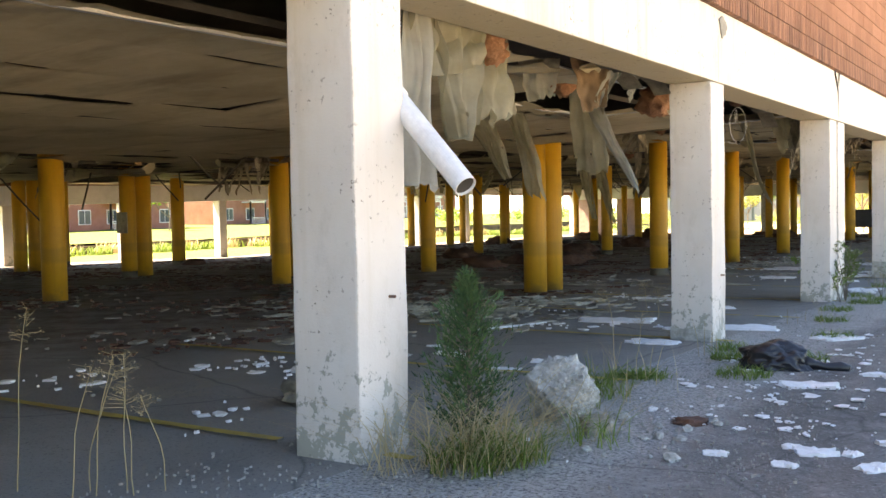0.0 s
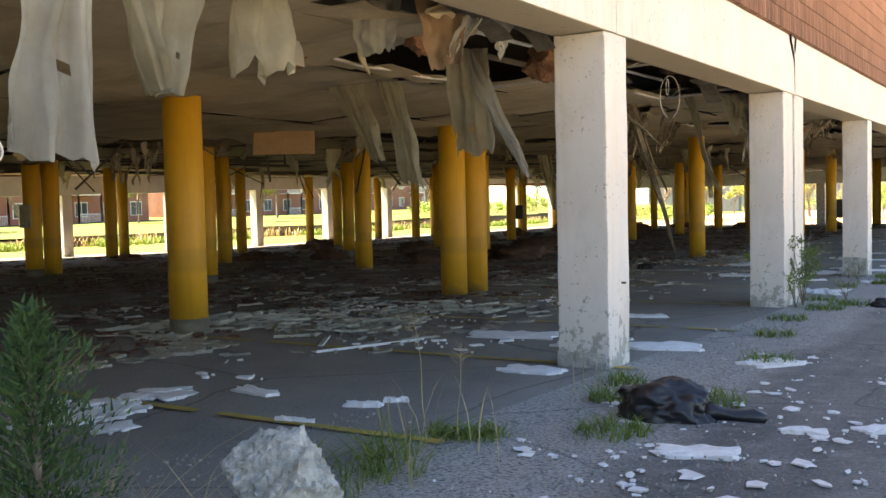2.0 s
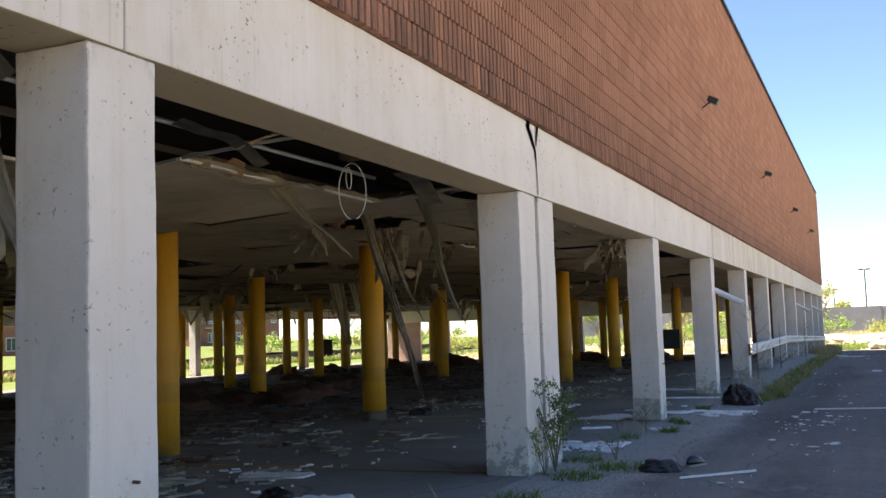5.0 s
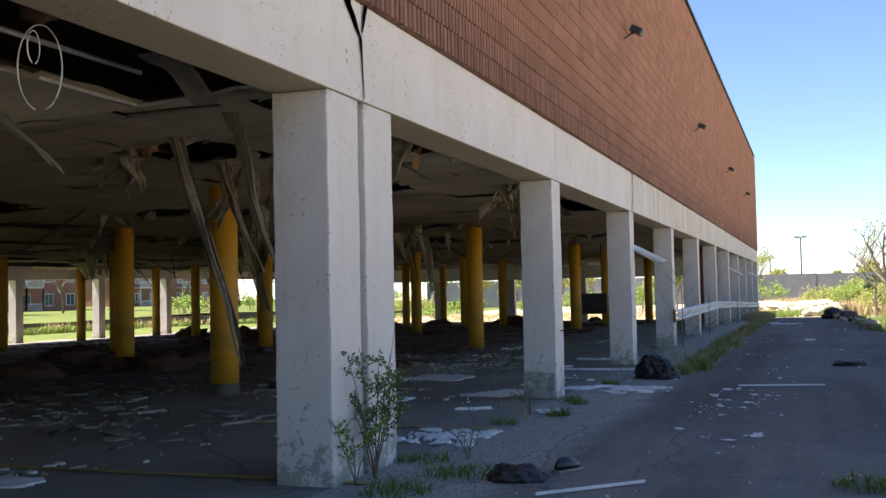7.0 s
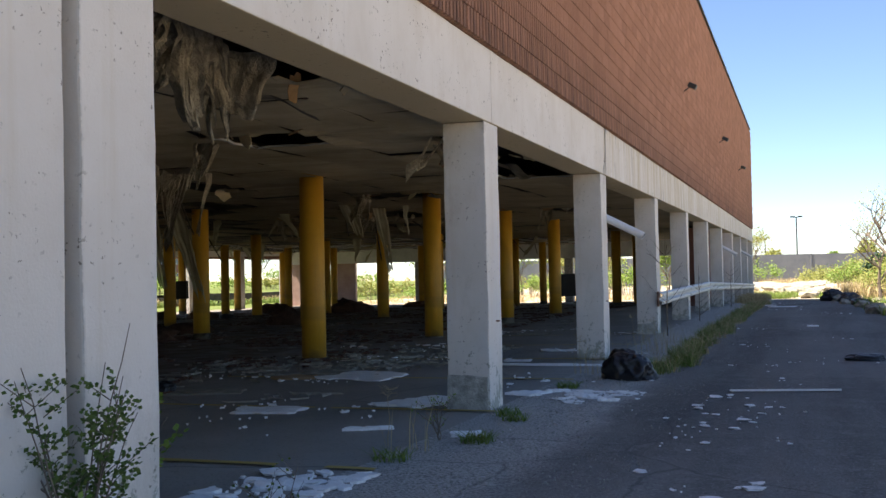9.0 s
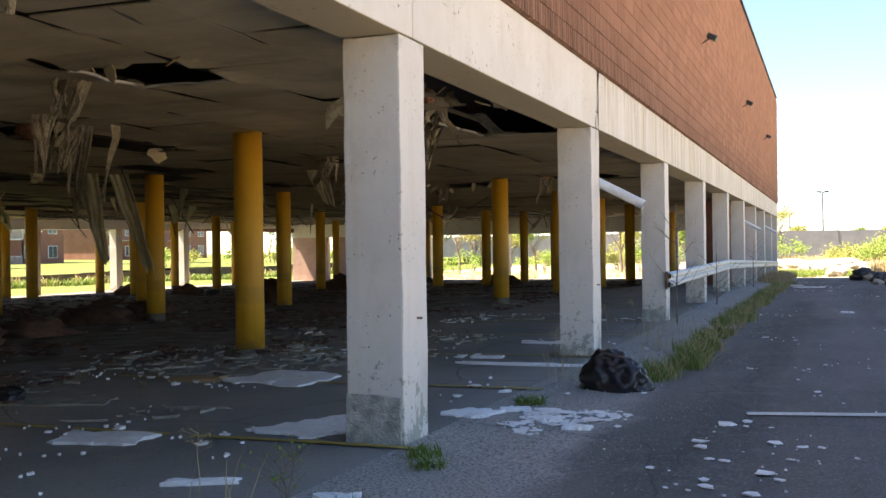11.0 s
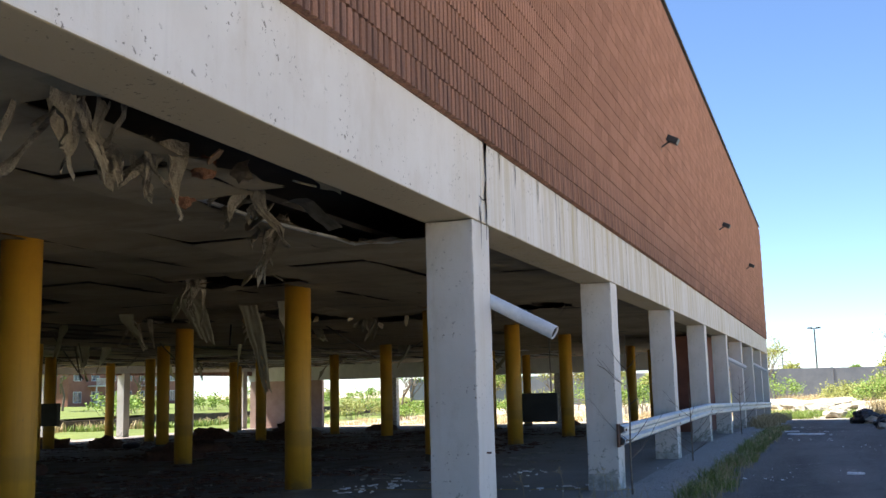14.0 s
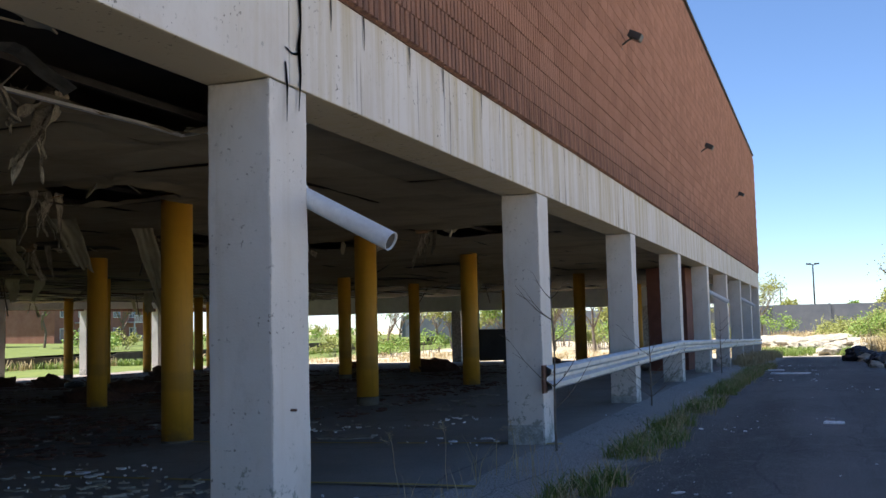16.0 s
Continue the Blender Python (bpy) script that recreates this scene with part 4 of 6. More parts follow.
# long strips deep under the northern bays
hang((-12.5, 33.3, 3.05), (-12.1, 33.6, 3.05), (-11.9, 33.7, 0.85), (-12.05, 33.6, 0.95), 30, folds=1.2, deep=0.07, nz=30)
hang((-12.2, 34.0, 3.05), (-11.8, 34.25, 3.05), (-11.6, 34.95, 0.6), (-11.8, 34.85, 0.75), 31, folds=1.2, deep=0.07, nz=30)
hang((-8.15, 37.95, 3.12), (-7.85, 38.2, 3.12), (-7.9, 38.95, 1.1), (-8.02, 38.85, 1.2), 32, folds=1.2, deep=0.06, nz=30)
hang((-8.2, 35.9, 3.12), (-7.8, 36.2, 3.12), (-7.8, 36.6, 2.2), (-8.0, 36.4, 2.3), 33, folds=1.4, deep=0.05)
FLUFF = "matted grey insulation batt hanging in shreds from the ceiling"


def shreds(x, y, n, length, seed, spread=0.5):
    """A batt torn into several ragged, twisting strips."""
    rng = random.Random(seed)
    for k in range(n * 2):
        sheet(x + rng.uniform(-spread, spread) * 0.6, y + rng.uniform(-spread, spread), ceil_at(x, y) + 0.02, rng.uniform(0.07, 0.24), length * rng.uniform(0.35, 1.1), rng.uniform(0, 180), (rng.uniform(-0.1, 0.2), rng.uniform(0.0, 0.45)), seed * 10 + k, rng.uniform(0.3, 1.6), rng.uniform(0.5, 0.85), M_FLUFF, label=FLUFF, folds=3, nx=8, nz=16)


shreds(-0.88, 18.4, 4, 1.15, 61, 0.2)
sheet(-1.05, 18.5, Z + 0.02, 0.34, 1.15, 40, (0.05, 0.35), 14, 0.6, 0.75, M_FLUFF, label=FLUFF, folds=6)
sheet(-1.25, 19.3, Z + 0.03, 0.55, 0.75, 30, (0.1, 0.5), 15, 0.8, 0.6, M_FLUFF, label=FLUFF, folds=6)
sheet(-1.5, 20.3, Z + 0.02, 0.9, 0.62, 20, (0.0, 0.2), 16, 0.4, 0.5, M_FLUFF, label=FLUFF, folds=6)
shreds(-1.2, 19.6, 4, 0.85, 66)
shreds(-1.25, 25.4, 4, 0.95, 62, 0.35)
shreds(-1.7, 26.4, 3, 0.7, 63, 0.4)
shreds(-1.9, 28.5, 3, 0.6, 64, 0.3)
shreds(-3.8, 21.2, 4, 1.1, 65, 0.8)
shreds(-6.8, 27.2, 4, 1.3, 67, 0.7)
sheet(-7.0, 27.5, Z - 0.11, 0.24, 1.5, 60, (0.3, 1.6), 20, 1.0, 0.6, M_FLUFF, label=FLUFF, folds=4)
sheet(-8.2, 28.6, Z - 0.12, 0.26, 1.7, 40, (0.2, 1.2), 21, 1.0, 0.6, M_FLUFF, label=FLUFF, folds=4)
_rng = random.Random(77)
for k in range(60):
    hx, hy = -0.85 - 1.25 * _rng.randint(5, 24), _rng.uniform(9, 70)
    if any(h[0] - 0.4 < hx < h[2] + 0.4 and h[1] - 0.4 < hy < h[3] + 0.4 for h in HOLES):
        continue
    sheet(hx, hy, ceil_at(hx, hy) + 0.02, _rng.uniform(0.15, 0.55), _rng.uniform(0.4, 1.3), _rng.uniform(0, 180), (_rng.uniform(-0.4, 0.4), _rng.uniform(-0.4, 0.8)), 100 + k, _rng.uniform(0, 1), _rng.uniform(0.3, 0.8), nx=8, nz=12)


def lump(x, y, z, r, material, name, label, category, group="", squash=0.7, seed=0, amp=0.45, freq=3.0, sub=3, kind=""):
    bm = bmesh.new()
    bmesh.ops.create_icosphere(bm, subdivisions=sub, radius=1.0)
    for v in bm.verts:
        n = noise.noise(v.co * freq + Vector((seed * 3.7, 0, 0))) + 0.5 * noise.noise(v.co * freq * 2.3 + Vector((0, seed * 1.3, 0)))
        v.co *= r * (1 + amp * n)
        v.co.z *= squash
    ob = part(name, bm, material, smooth=material not in (M_AGG, M_STONE))
    ob.matrix_world = pose(x, y, z)
    return tagged(ob, label, category, group, kind)


# orange insulation bulging through the gaps
for k, (x, y, dz, r) in enumerate([(-0.7, 6.35, -0.1, 0.14), (-0.85, 6.7, -0.14, 0.12), (-1.0, 10.9, -0.2, 0.2), (-1.6, 9.6, -0.03, 0.14), (-2.9, 9.3, -0.02, 0.14), 
                                  (-1.6, 27.3, 0.0, 0.1), (-2.3, 28.0, -0.06, 0.1), (-1.5, 19.8, 0.1, 0.15), (-4.0, 19.2, 0.03, 0.15), (-8.0, 27.4, 0.0, 0.15)]):
    lump(x, y, ceil_at(x, y) + dz, r, M_PINKINS, "insulation_clump", "orange glass-wool clump bulging from a ceiling gap", "insulation", "insulation clumps", 0.9, k, 0.5)

# loose wire loops, rods and fallen channels
bm = bmesh.new()
pts = [Vector((-0.93 + 0.10 * math.sin(a * 1.0), 14.2 + 0.075 * math.sin(a), 2.96 - 0.42 * (1 - math.cos(a)) * 0.62)) for a in np.linspace(-2.9, 2.9, 40)]
add_tube(bm, pts, 0.0045, 6)
pts = [Vector((-0.95, 14.17 + 0.05 * math.sin(a), 2.92 - 0.2 * (1 - math.cos(a)) * 0.5)) for a in np.linspace(-2.9, 2.9, 24)]
add_tube(bm, pts, 0.0045, 6)
tagged(part("wire_loop", bm, M_PVC, smooth=True), "loose white cable hanging in a loop from the ceiling", "cable")
lump(-0.93, 14.2, 3.06, 0.12, M_RUST, "junction_box", "rusty junction clump where the loose cable leaves the ceiling", "junction box", "", 0.7, 4, 0.3)


def rod(a, b, r, material, name, label, category, group):
    a, b = Vector(a), Vector(b)
    ob = part(name, tube([(0, 0, 0), (b - a) * 0.5 + Vector((0, 0, -0.02)), b - a], r, 6), material)
    ob.matrix_world = pose(*a)
    return tagged(ob, label, category, group)


for x in (-1.0, -1.75):
    rod((x, 2.0, Z + 0.16), (x, 16.2, Z + 0.14), 0.022, M_GALV, "conduit", "grey conduit running through the open ceiling void", "conduit", "conduits")
_rng = random.Random(41)
for k in range(44):
    hx, hy = -0.85 - 1.25 * _rng.randint(6, 23), _rng.uniform(10, 66)
    zc = ceil_at(hx, hy)
    rod((hx, hy, zc + 0.1), (hx + _rng.uniform(-1.2, 1.2), hy + _rng.uniform(-1.4, 1.4), zc - _rng.uniform(0.4, 1.3)), 0.022, M_DARK, "fallen_channel", "bent ceiling channel hanging down at one end", "ceiling channel", "fallen ceiling channels")

# curled edge strips of ceiling board
for k, (x, y, l, yaw) in enumerate([(-0.8, 8.6, 0.8, 80), (-0.75, 9.4, 0.6, 70), (-1.3, 12.2, 0.7, 60), (-0.9, 15.2, 0.6, 85), (-1.9, 21.3, 0.7, 20), (-1.4, 28.3, 0.5, 60)]):
    bm = bmesh.new()
    rows = [[bm.verts.new((u * l, w * 0.12, -0.25 * (u ** 2) + 0.02 * math.sin(u * 9 + k))) for w in (-1, 1)] for u in np.linspace(0, 1, 9)]
    for r0, r1 in zip(rows, rows[1:]):
        bm.faces.new((r0[0], r1[0], r1[1], r0[1]))
    bmesh.ops.solidify(bm, geom=bm.faces[:], thickness=0.012)
    ob = part("board_strip", bm, M_FLAKE_DIRTY)
    ob.matrix_world = pose(x, y, Z - 0.01, 0, 0, yaw)
    tagged(ob, "curled strip of pale ceiling board hanging by one end", "board strip", "hanging board strips")

# broken board scraps and batt shreds round the gaps
def board_scrap(x, y, w, d, tilt, yaw, seed, material):
    rng = random.Random(seed)
    n = 13
    bm = bmesh.new()
    ring = [Vector((math.cos(6.283 * k / n) * w * rng.uniform(0.4, 1.0), math.sin(6.283 * k / n) * d * rng.uniform(0.55, 1.0), 0)) for k in range(n)]
    top = [bm.verts.new(p) for p in ring]
    low = [bm.verts.new(p + Vector((0, 0, -0.013))) for p in ring]
    bm.faces.new(top)
    bm.faces.new(low[::-1])
    for k in range(n):
        m = (k + 1) % n
        bm.faces.new((top[k], low[k], low[m], top[m]))
    ob = part("board_scrap", bm, material)
    ob.matrix_world = pose(x, y, ceil_at(x, y) + 0.02 - 0.35 * d * abs(math.sin(radians(tilt))), tilt, 0, yaw)
    tagged(ob, "torn scrap of stained ceiling board hanging at a gap", "board scrap", "hanging board scraps")


_rng = random.Random(52)
for k, h in enumerate(HOLES):
    if h[0] < -16 or not -2 < h[1] < 46:
        continue
    for j in range(4):
        x = _rng.choice((h[0], h[2])) if j % 2 else _rng.uniform(h[0], h[2])
        y = _rng.uniform(h[1], h[3]) if j % 2 else _rng.choice((h[1], h[3]))
        if x > -0.9:
            x = -0.9
        board_scrap(x, y, _rng.uniform(0.08, 0.26), _rng.uniform(0.08, 0.24), _rng.uniform(15, 75) * _rng.choice((-1, 1)), _rng.uniform(0, 180), k * 10 + j, (M_CEIL, M_FLUFF, M_CEIL, M_CARD)[j % 4])
    if h[1] > 10 and h[0] < -2:
        shreds(h[0] - 0.25, (h[1] + h[3]) / 2, 3, 0.8, 200 + k, 0.3)

# cardboard-brown panel hanging flat, notched along one edge
bm = box(-0.5, -0.32, -0.008, 0.5, 0.32, 0.008)
for k in range(9):
    add_box(bm, -0.48 + k * 0.11, 0.318, -0.008, -0.42 + k * 0.11, 0.35, 0.008)
ob = part("fibreboard_sheet", bm, M_CARD)
ob.matrix_world = pose(-7.6, 14.5, 2.56, 62, 0, 38)
tagged(ob, "brown fibreboard sheet hanging loose under the ceiling", "board")


def hung_box(x, y, z0, z1, w, d):
    t = thing("hanging_sign", "black boxed sign hung on two thin rods from the ceiling", "sign", pose(x, y, z0, 0, 0, 8), "hanging signs")
    part("case", box(-w / 2, -d / 2, 0, w / 2, d / 2, z1 - z0, 0.02), M_BLACK, t)
    for s in (-1, 1):
        part("rod", tube([(s * w * 0.35, 0, z1 - z0), (s * w * 0.35, 0, ceil_at(x, y) - z0 + 0.1)], 0.015, 6), M_BLACK, t)


hung_box(-5.0, 48.9, 0.28, 1.12, 1.25, 0.18)
hung_box(-19.8, 45.2, 0.45, 1.15, 0.8, 0.2)
# notice taped to a column
tagged(part("notice", box(-19.8, 17.855, 1.0, -19.35, 17.88, 1.6), M_FLAKE_DIRTY), "faded blank paper notice fixed to a yellow column", "notice")

# brown-red plant room behind the northern bays
tagged(part("wall_plant_room", box(-2.3, 57.2, -1.2, -1.0, 64.2, 3.0), M_BROWN), "brown-red painted enclosure wall under the deck", "wall", kind="structure")

# worn bay lines
for y in (-2.4, 0.75, 3.87, 7.0, 10.05, 13.12, 16.3, 19.55, 22.8, 26.0, 29.2, 32.4, 35.6):
    bm = bmesh.new()
    rng = random.Random(int(y * 10) + 50)
    pts = [(-5.2 + k * 0.2, rng.uniform(0.7, 1.0), rng.uniform(0.7, 1.0)) for k in range(28)]
    lo = [bm.verts.new((x, y - 0.05 * a + 0.01 * math.sin(x), grade(x, y) + 0.016)) for x, a, b in pts]
    hi = [bm.verts.new((x, y + 0.05 * b + 0.01 * math.sin(x), grade(x, y) + 0.016)) for x, a, b in pts]
    for k in range(27):
        if rng.random() < 0.93:
            bm.faces.new((lo[k], lo[k + 1], hi[k + 1], hi[k]))
    tagged(part("bay_line", bm, M_LINE), "worn yellow parking bay line painted on the asphalt", "road marking", "bay lines", "structure")


# ---------------------------------------------------------------- litter on the ground
def slab(x, y, w, d, yaw, seed, material, name="foam_board", label="broken white foam board lying on the asphalt", thick=0.02, cat="foam board", z=None, tilt=0.0):
    """A broken sheet: ragged outline, thin edge, slightly warped."""
    rng = random.Random(seed)
    n = 26
    bm = bmesh.new()
    ring = []
    for k in range(n):
        a = 2 * math.pi * k / n
        ca, sa = math.cos(a), math.sin(a)
        q = 1.0 / max(abs(ca), abs(sa)) * 0.5
        q *= 0.86 + 0.22 * noise.noise(Vector((ca * 1.7, sa * 1.7, seed))) + rng.uniform(-0.09, 0.09)
        ring.append(Vector((ca * q * w, sa * q * d, 0)))
    mid = [bm.verts.new(p * 0.5 + Vector((0, 0, thick * 0.5 + rng.uniform(0, 0.012)))) for p in ring]
    edge = [bm.verts.new(p + Vector((0, 0, rng.uniform(-0.004, 0.02)))) for p in ring]
    low = [bm.verts.new(p + Vector((0, 0, -thick))) for p in ring]
    c = bm.verts.new((0, 0, thick * 0.6))
    for k in range(n):
        m = (k + 1) % n
        bm.faces.new((c, mid[k], mid[m]))
        bm.faces.new((mid[k], edge[k], edge[m], mid[m]))
        bm.faces.new((edge[k], low[k], low[m], edge[m]))
    bm.faces.new(low[::-1])
    ob = part(name, bm, material)
    ob.matrix_world = pose(x, y, (grade(x, y) if z is None else z) + thick, tilt, 0, yaw)
    return tagged(ob, label, cat, "broken boards")


BOARDS = [(1.56, 7.5, 0.5, 0.28, 20, 1), (-0.95, 23.4, 0.75, 1.0, -20, 2), (-2.4, 22.5, 0.85, 0.5, 10, 3), (-3.0, 26.3, 1.35, 1.25, -12, 4), (-0.2, 18.85, 0.4, 0.3, 30, 5), (0.7, 24.3, 0.3, 0.34, 40, 6),
          (1.05, 24.0, 0.26, 0.18, 10, 7), (0.0, 24.4, 0.5, 0.45, 70, 8), (-1.9, 11.7, 1.1, 0.6, 15, 9), (-0.1, 11.5, 0.9, 0.55, 10, 10), (-0.55, 9.6, 0.6, 0.35, 5, 12), (1.1, 10.9, 0.55, 0.4, 60, 13),
          (1.62, 4.85, 0.15, 0.1, 10, 14), (2.1, 5.15, 0.26, 0.18, 30, 15), (2.02, 4.78, 0.15, 0.1, 0, 16), (2.45, 4.95, 0.24, 0.15, 60, 17), (2.42, 5.6, 0.15, 0.1, 30, 18), (2.28, 5.2, 0.12, 0.09, 70, 38), (1.95, 5.22, 0.12, 0.08, 20, 39), (-0.7, 28.1, 2.0, 0.2, 3, 19), (-1.4, 28.9, 0.5, 0.25, 8, 20),
          (-3.1, 36.3, 0.9, 0.5, 15, 21), (0.3, 24.7, 0.3, 0.2, 20, 22), (-0.91, 7.7, 0.3, 0.12, 20, 23), (-0.98, 7.05, 0.3, 0.12, 5, 24), (-1.97, 7.75, 0.5, 0.2, -10, 25), (-0.8, 7.95, 0.2, 0.1, 30, 40), (1.95, 8.3, 0.3, 0.14, 10, 26), (2.35, 8.6, 0.4, 0.18, 40, 27),
          (-2.7, 15.6, 0.9, 0.4, 12, 28), (-1.3, 14.2, 0.6, 0.3, 20, 29), (0.3, 21.3, 0.3, 0.2, 20, 30), (-0.7, 21.4, 0.5, 0.14, 30, 31), (-1.2, 31.0, 0.8, 0.3, 0, 32), (-4.5, 24.0, 1.5, 0.6, 20, 33), (-5.8, 19.0, 1.2, 0.5, 15, 34), (3.3, 38.6, 0.3, 0.2, 0, 35), (2.3, 53.2, 1.2, 0.5, 0, 36), (1.6, 56.0, 0.9, 0.5, 0, 37)]
for x, y, w, d, yaw, seed in BOARDS:
    slab(x, y, w, d, yaw, seed, M_FLAKE if x > -3.05 else M_FLAKE_DIRTY, thick=0.014)
slab(-4.0, 25.9, 0.75, 0.5, 20, 60, M_CARD, "cardboard", "flattened brown cardboard on the floor under the deck", 0.02, "cardboard")


def strip(a, b, w, label):
    ax, ay = a
    bx, by = b
    l = math.hypot(bx - ax, by - ay)
    bm = box(0, -w / 2, 0.0, l, w / 2, 0.012, 0.003)
    add_box(bm, 0, -w / 2, 0.011, l, -w / 2 + 0.006, 0.024)
    ob = part("metal_strip", bm, M_PVC)
    za, zb = grade(ax, ay) + 0.012, grade(bx, by) + 0.012
    ob.matrix_world = pose(ax, ay, za, 0, -math.degrees(math.atan2(zb - za, l)), math.degrees(math.atan2(by - ay, bx - ax)))
    tagged(ob, label, "trim strip", "loose trim strips")


strip((2.28, 25.05), (3.5, 25.35), 0.07, "long white trim strip lying across the drive")
strip((1.52, 16.2), (2.16, 16.88), 0.025, "thin white trim strip lying on the drive")
strip((-2.95, 9.6), (-2.55, 10.9), 0.09, "pale broken trim board on the parking floor")
strip((-3.2, 10.0), (-3.6, 10.6), 0.06, "pale broken trim board on the parking floor")


def bag(x, y, l, w, h, yaw, seed, label, knot=True):
    """A slumped plastic sack: creased skin, flat underside, gathered neck."""
    bm = bmesh.new()
    bmesh.ops.create_icosphere(bm, subdivisions=5, radius=1.0)
    for v in bm.verts:
        p = v.co.copy()
        n = noise.noise(p * 1.5 + Vector((seed, 0, 0))) * 0.30
        cr = abs(noise.noise(p * 2.3 + Vector((0, 0, seed)))) * 0.20 + abs(noise.noise(Vector((p.x * 5, p.y * 5, p.z * 2.5 + seed)))) * 0.16 + abs(noise.noise(p * 12 + Vector((0, seed, 0)))) * 0.05
        v.co = p * (1 + n - cr)
        v.co.x *= l / 2
        v.co.y *= w / 2
        v.co.z = max(v.co.z * h * 0.62, -0.25 * h) + 0.25 * h
    t = thing("rubbish_bag", label, "rubbish bag", pose(x, y, grade(x, y) - 0.005, 0, 0, yaw), "black rubbish bags")
    part("sack", bm, M_BAG, t, smooth=True)
    if knot:
        bm = tube([(l * 0.36, 0, h * 0.2), (l * 0.5, 0.02, h * 0.17), (l * 0.62, 0.03, h * 0.13), (l * 0.78, 0.05, h * 0.1), (l * 0.9, 0.04, h * 0.05)], [0.09, 0.045, 0.035, 0.06, 0.03], 12)
        for v in bm.verts:
            v.co += 0.02 * noise.noise_vector(v.co * 14)
        part("neck", bm, M_BAG, t, smooth=True)
    return t


bag(1.05, 8.35, 0.72, 0.5, 0.30, 8, 3, "slumped black plastic sack with a trailing neck on the drive edge")
bag(0.86, 26.35, 0.82, 0.62, 0.48, -30, 9, "full black rubbish bag by the weeds at the drive edge", False)
bag(1.22, 16.75, 0.5, 0.3, 0.16, 15, 12, "black rag of plastic on the drive beside the shrub", False)
bag(4.5, 68.0, 1.3, 0.9, 0.75, 0, 15, "dumped dark sack on the far edge of the drive", False)
bag(5.0, 60.0, 1.1, 0.8, 0.6, 40, 16, "dumped dark sack on the far edge of the drive", False)
bag(4.0, 29.6, 0.7, 0.4, 0.14, 10, 17, "flat black rag on the drive edge", False)
bag(-4.9, 23.9, 0.5, 0.3, 0.2, 10, 18, "dark rag on the parking floor", False)
bag(-1.75, 14.1, 0.34, 0.2, 0.14, 0, 19, "dark rag on the parking floor", False)


def shoe(x, y, yaw):
    t = thing("shoe", "scuffed dark sports shoe with a pale sole on the drive", "shoe", pose(x, y, grade(x, y) + 0.004, 0, 0, yaw))
    bm = box(-0.14, -0.045, 0, 0.14, 0.045, 0.022, 0.01)
    part("sole", bm, M_CONC, t, "grey rubber sole")
    bm = bmesh.new()
    bmesh.ops.create_icosphere(bm, subdivisions=3, radius=1.0)
    for v in bm.verts:
        k = 0.5 - 0.5 * v.co.x
        v.co = Vector((v.co.x * 0.145, v.co.y * 0.048, 0.03 + max(0, v.co.z) * (0.05 + 0.07 * k)))
    part("upper", bm, M_BAG, t, smooth=True)
    part("laces", tube([(0.03, -0.03, 0.09), (0.04, 0.03, 0.095), (0.06, -0.03, 0.085), (0.07, 0.03, 0.085)], 0.005, 5), M_PVC, t, "pale laces")


shoe(1.5, 17.25, 60)

# broken concrete lump and rubble at the first column
def broken_chunk(x, y, w, d, h, seed, material, label, sub=5):
    """Broken concrete: a ball cut by flat fracture planes, then roughened with aggregate."""
    rng = random.Random(seed)
    cuts = []
    for k in range(13):
        n = Vector((rng.gauss(0, 1), rng.gauss(0, 1), rng.gauss(0, 0.9))).normalized()
        cuts.append((n, rng.uniform(0.55, 0.9)))
    bm = bmesh.new()
    bmesh.ops.create_icosphere(bm, subdivisions=sub, radius=1.0)
    for v in bm.verts:
        u = v.co.normalized()
        r = 1.15
        for n, c in cuts:
            q = u.dot(n)
            if q > 0.05:
                r = min(r, c / q)
        r *= 1 + 0.10 * noise.noise(u * 5 + Vector((seed, 0, 0))) + 0.09 * noise.noise(u * 14) + 0.022 * rng.uniform(-1, 1)
        v.co = Vector((u.x * r * w, u.y * r * d, u.z * r * h))
    ob = part("concrete_lump", bm, material)
    ob.matrix_world = pose(x, y, grade(x, y) + h * 0.5, 0, 0, rng.uniform(0, 180))
    return tagged(ob, label, "concrete lump", "broken concrete")


broken_chunk(0.40, 5.42, 0.27, 0.25, 0.25, 2, M_AGG, "broken lump of pale aggregate concrete among the weeds")
broken_chunk(0.8, 5.08, 0.15, 0.12, 0.09, 5, M_STONE, "smaller broken piece of pale concrete", 4)
_rng = random.Random(77)
for k in range(26):
    cx, cy = _rng.uniform(0.72, 1.45), _rng.uniform(4.45, 5.75)
    cs = 0.018 + 0.045 * _rng.random() ** 2
    broken_chunk(cx, cy, cs, cs * 0.8, cs * 0.55, 200 + k, M_AGG, "small chip of broken concrete on the gravel", 2)
lump(1.2, 5.65, grade(1.2, 5.65), 0.12, M_INSUL, "insulation_clump", "rust-brown scrap of insulation on the gravel", "insulation", "", 0.3, 31, 0.6, 2.5, 3)
lump(-1.5, 5.0, grade(-1.5, 5.0) + 0.08, 0.2, M_FLAKE_DIRTY, "board_heap", "small heap of crumbled pale board", "board heap", "", 0.6, 8, 0.6, 2.5, 3)
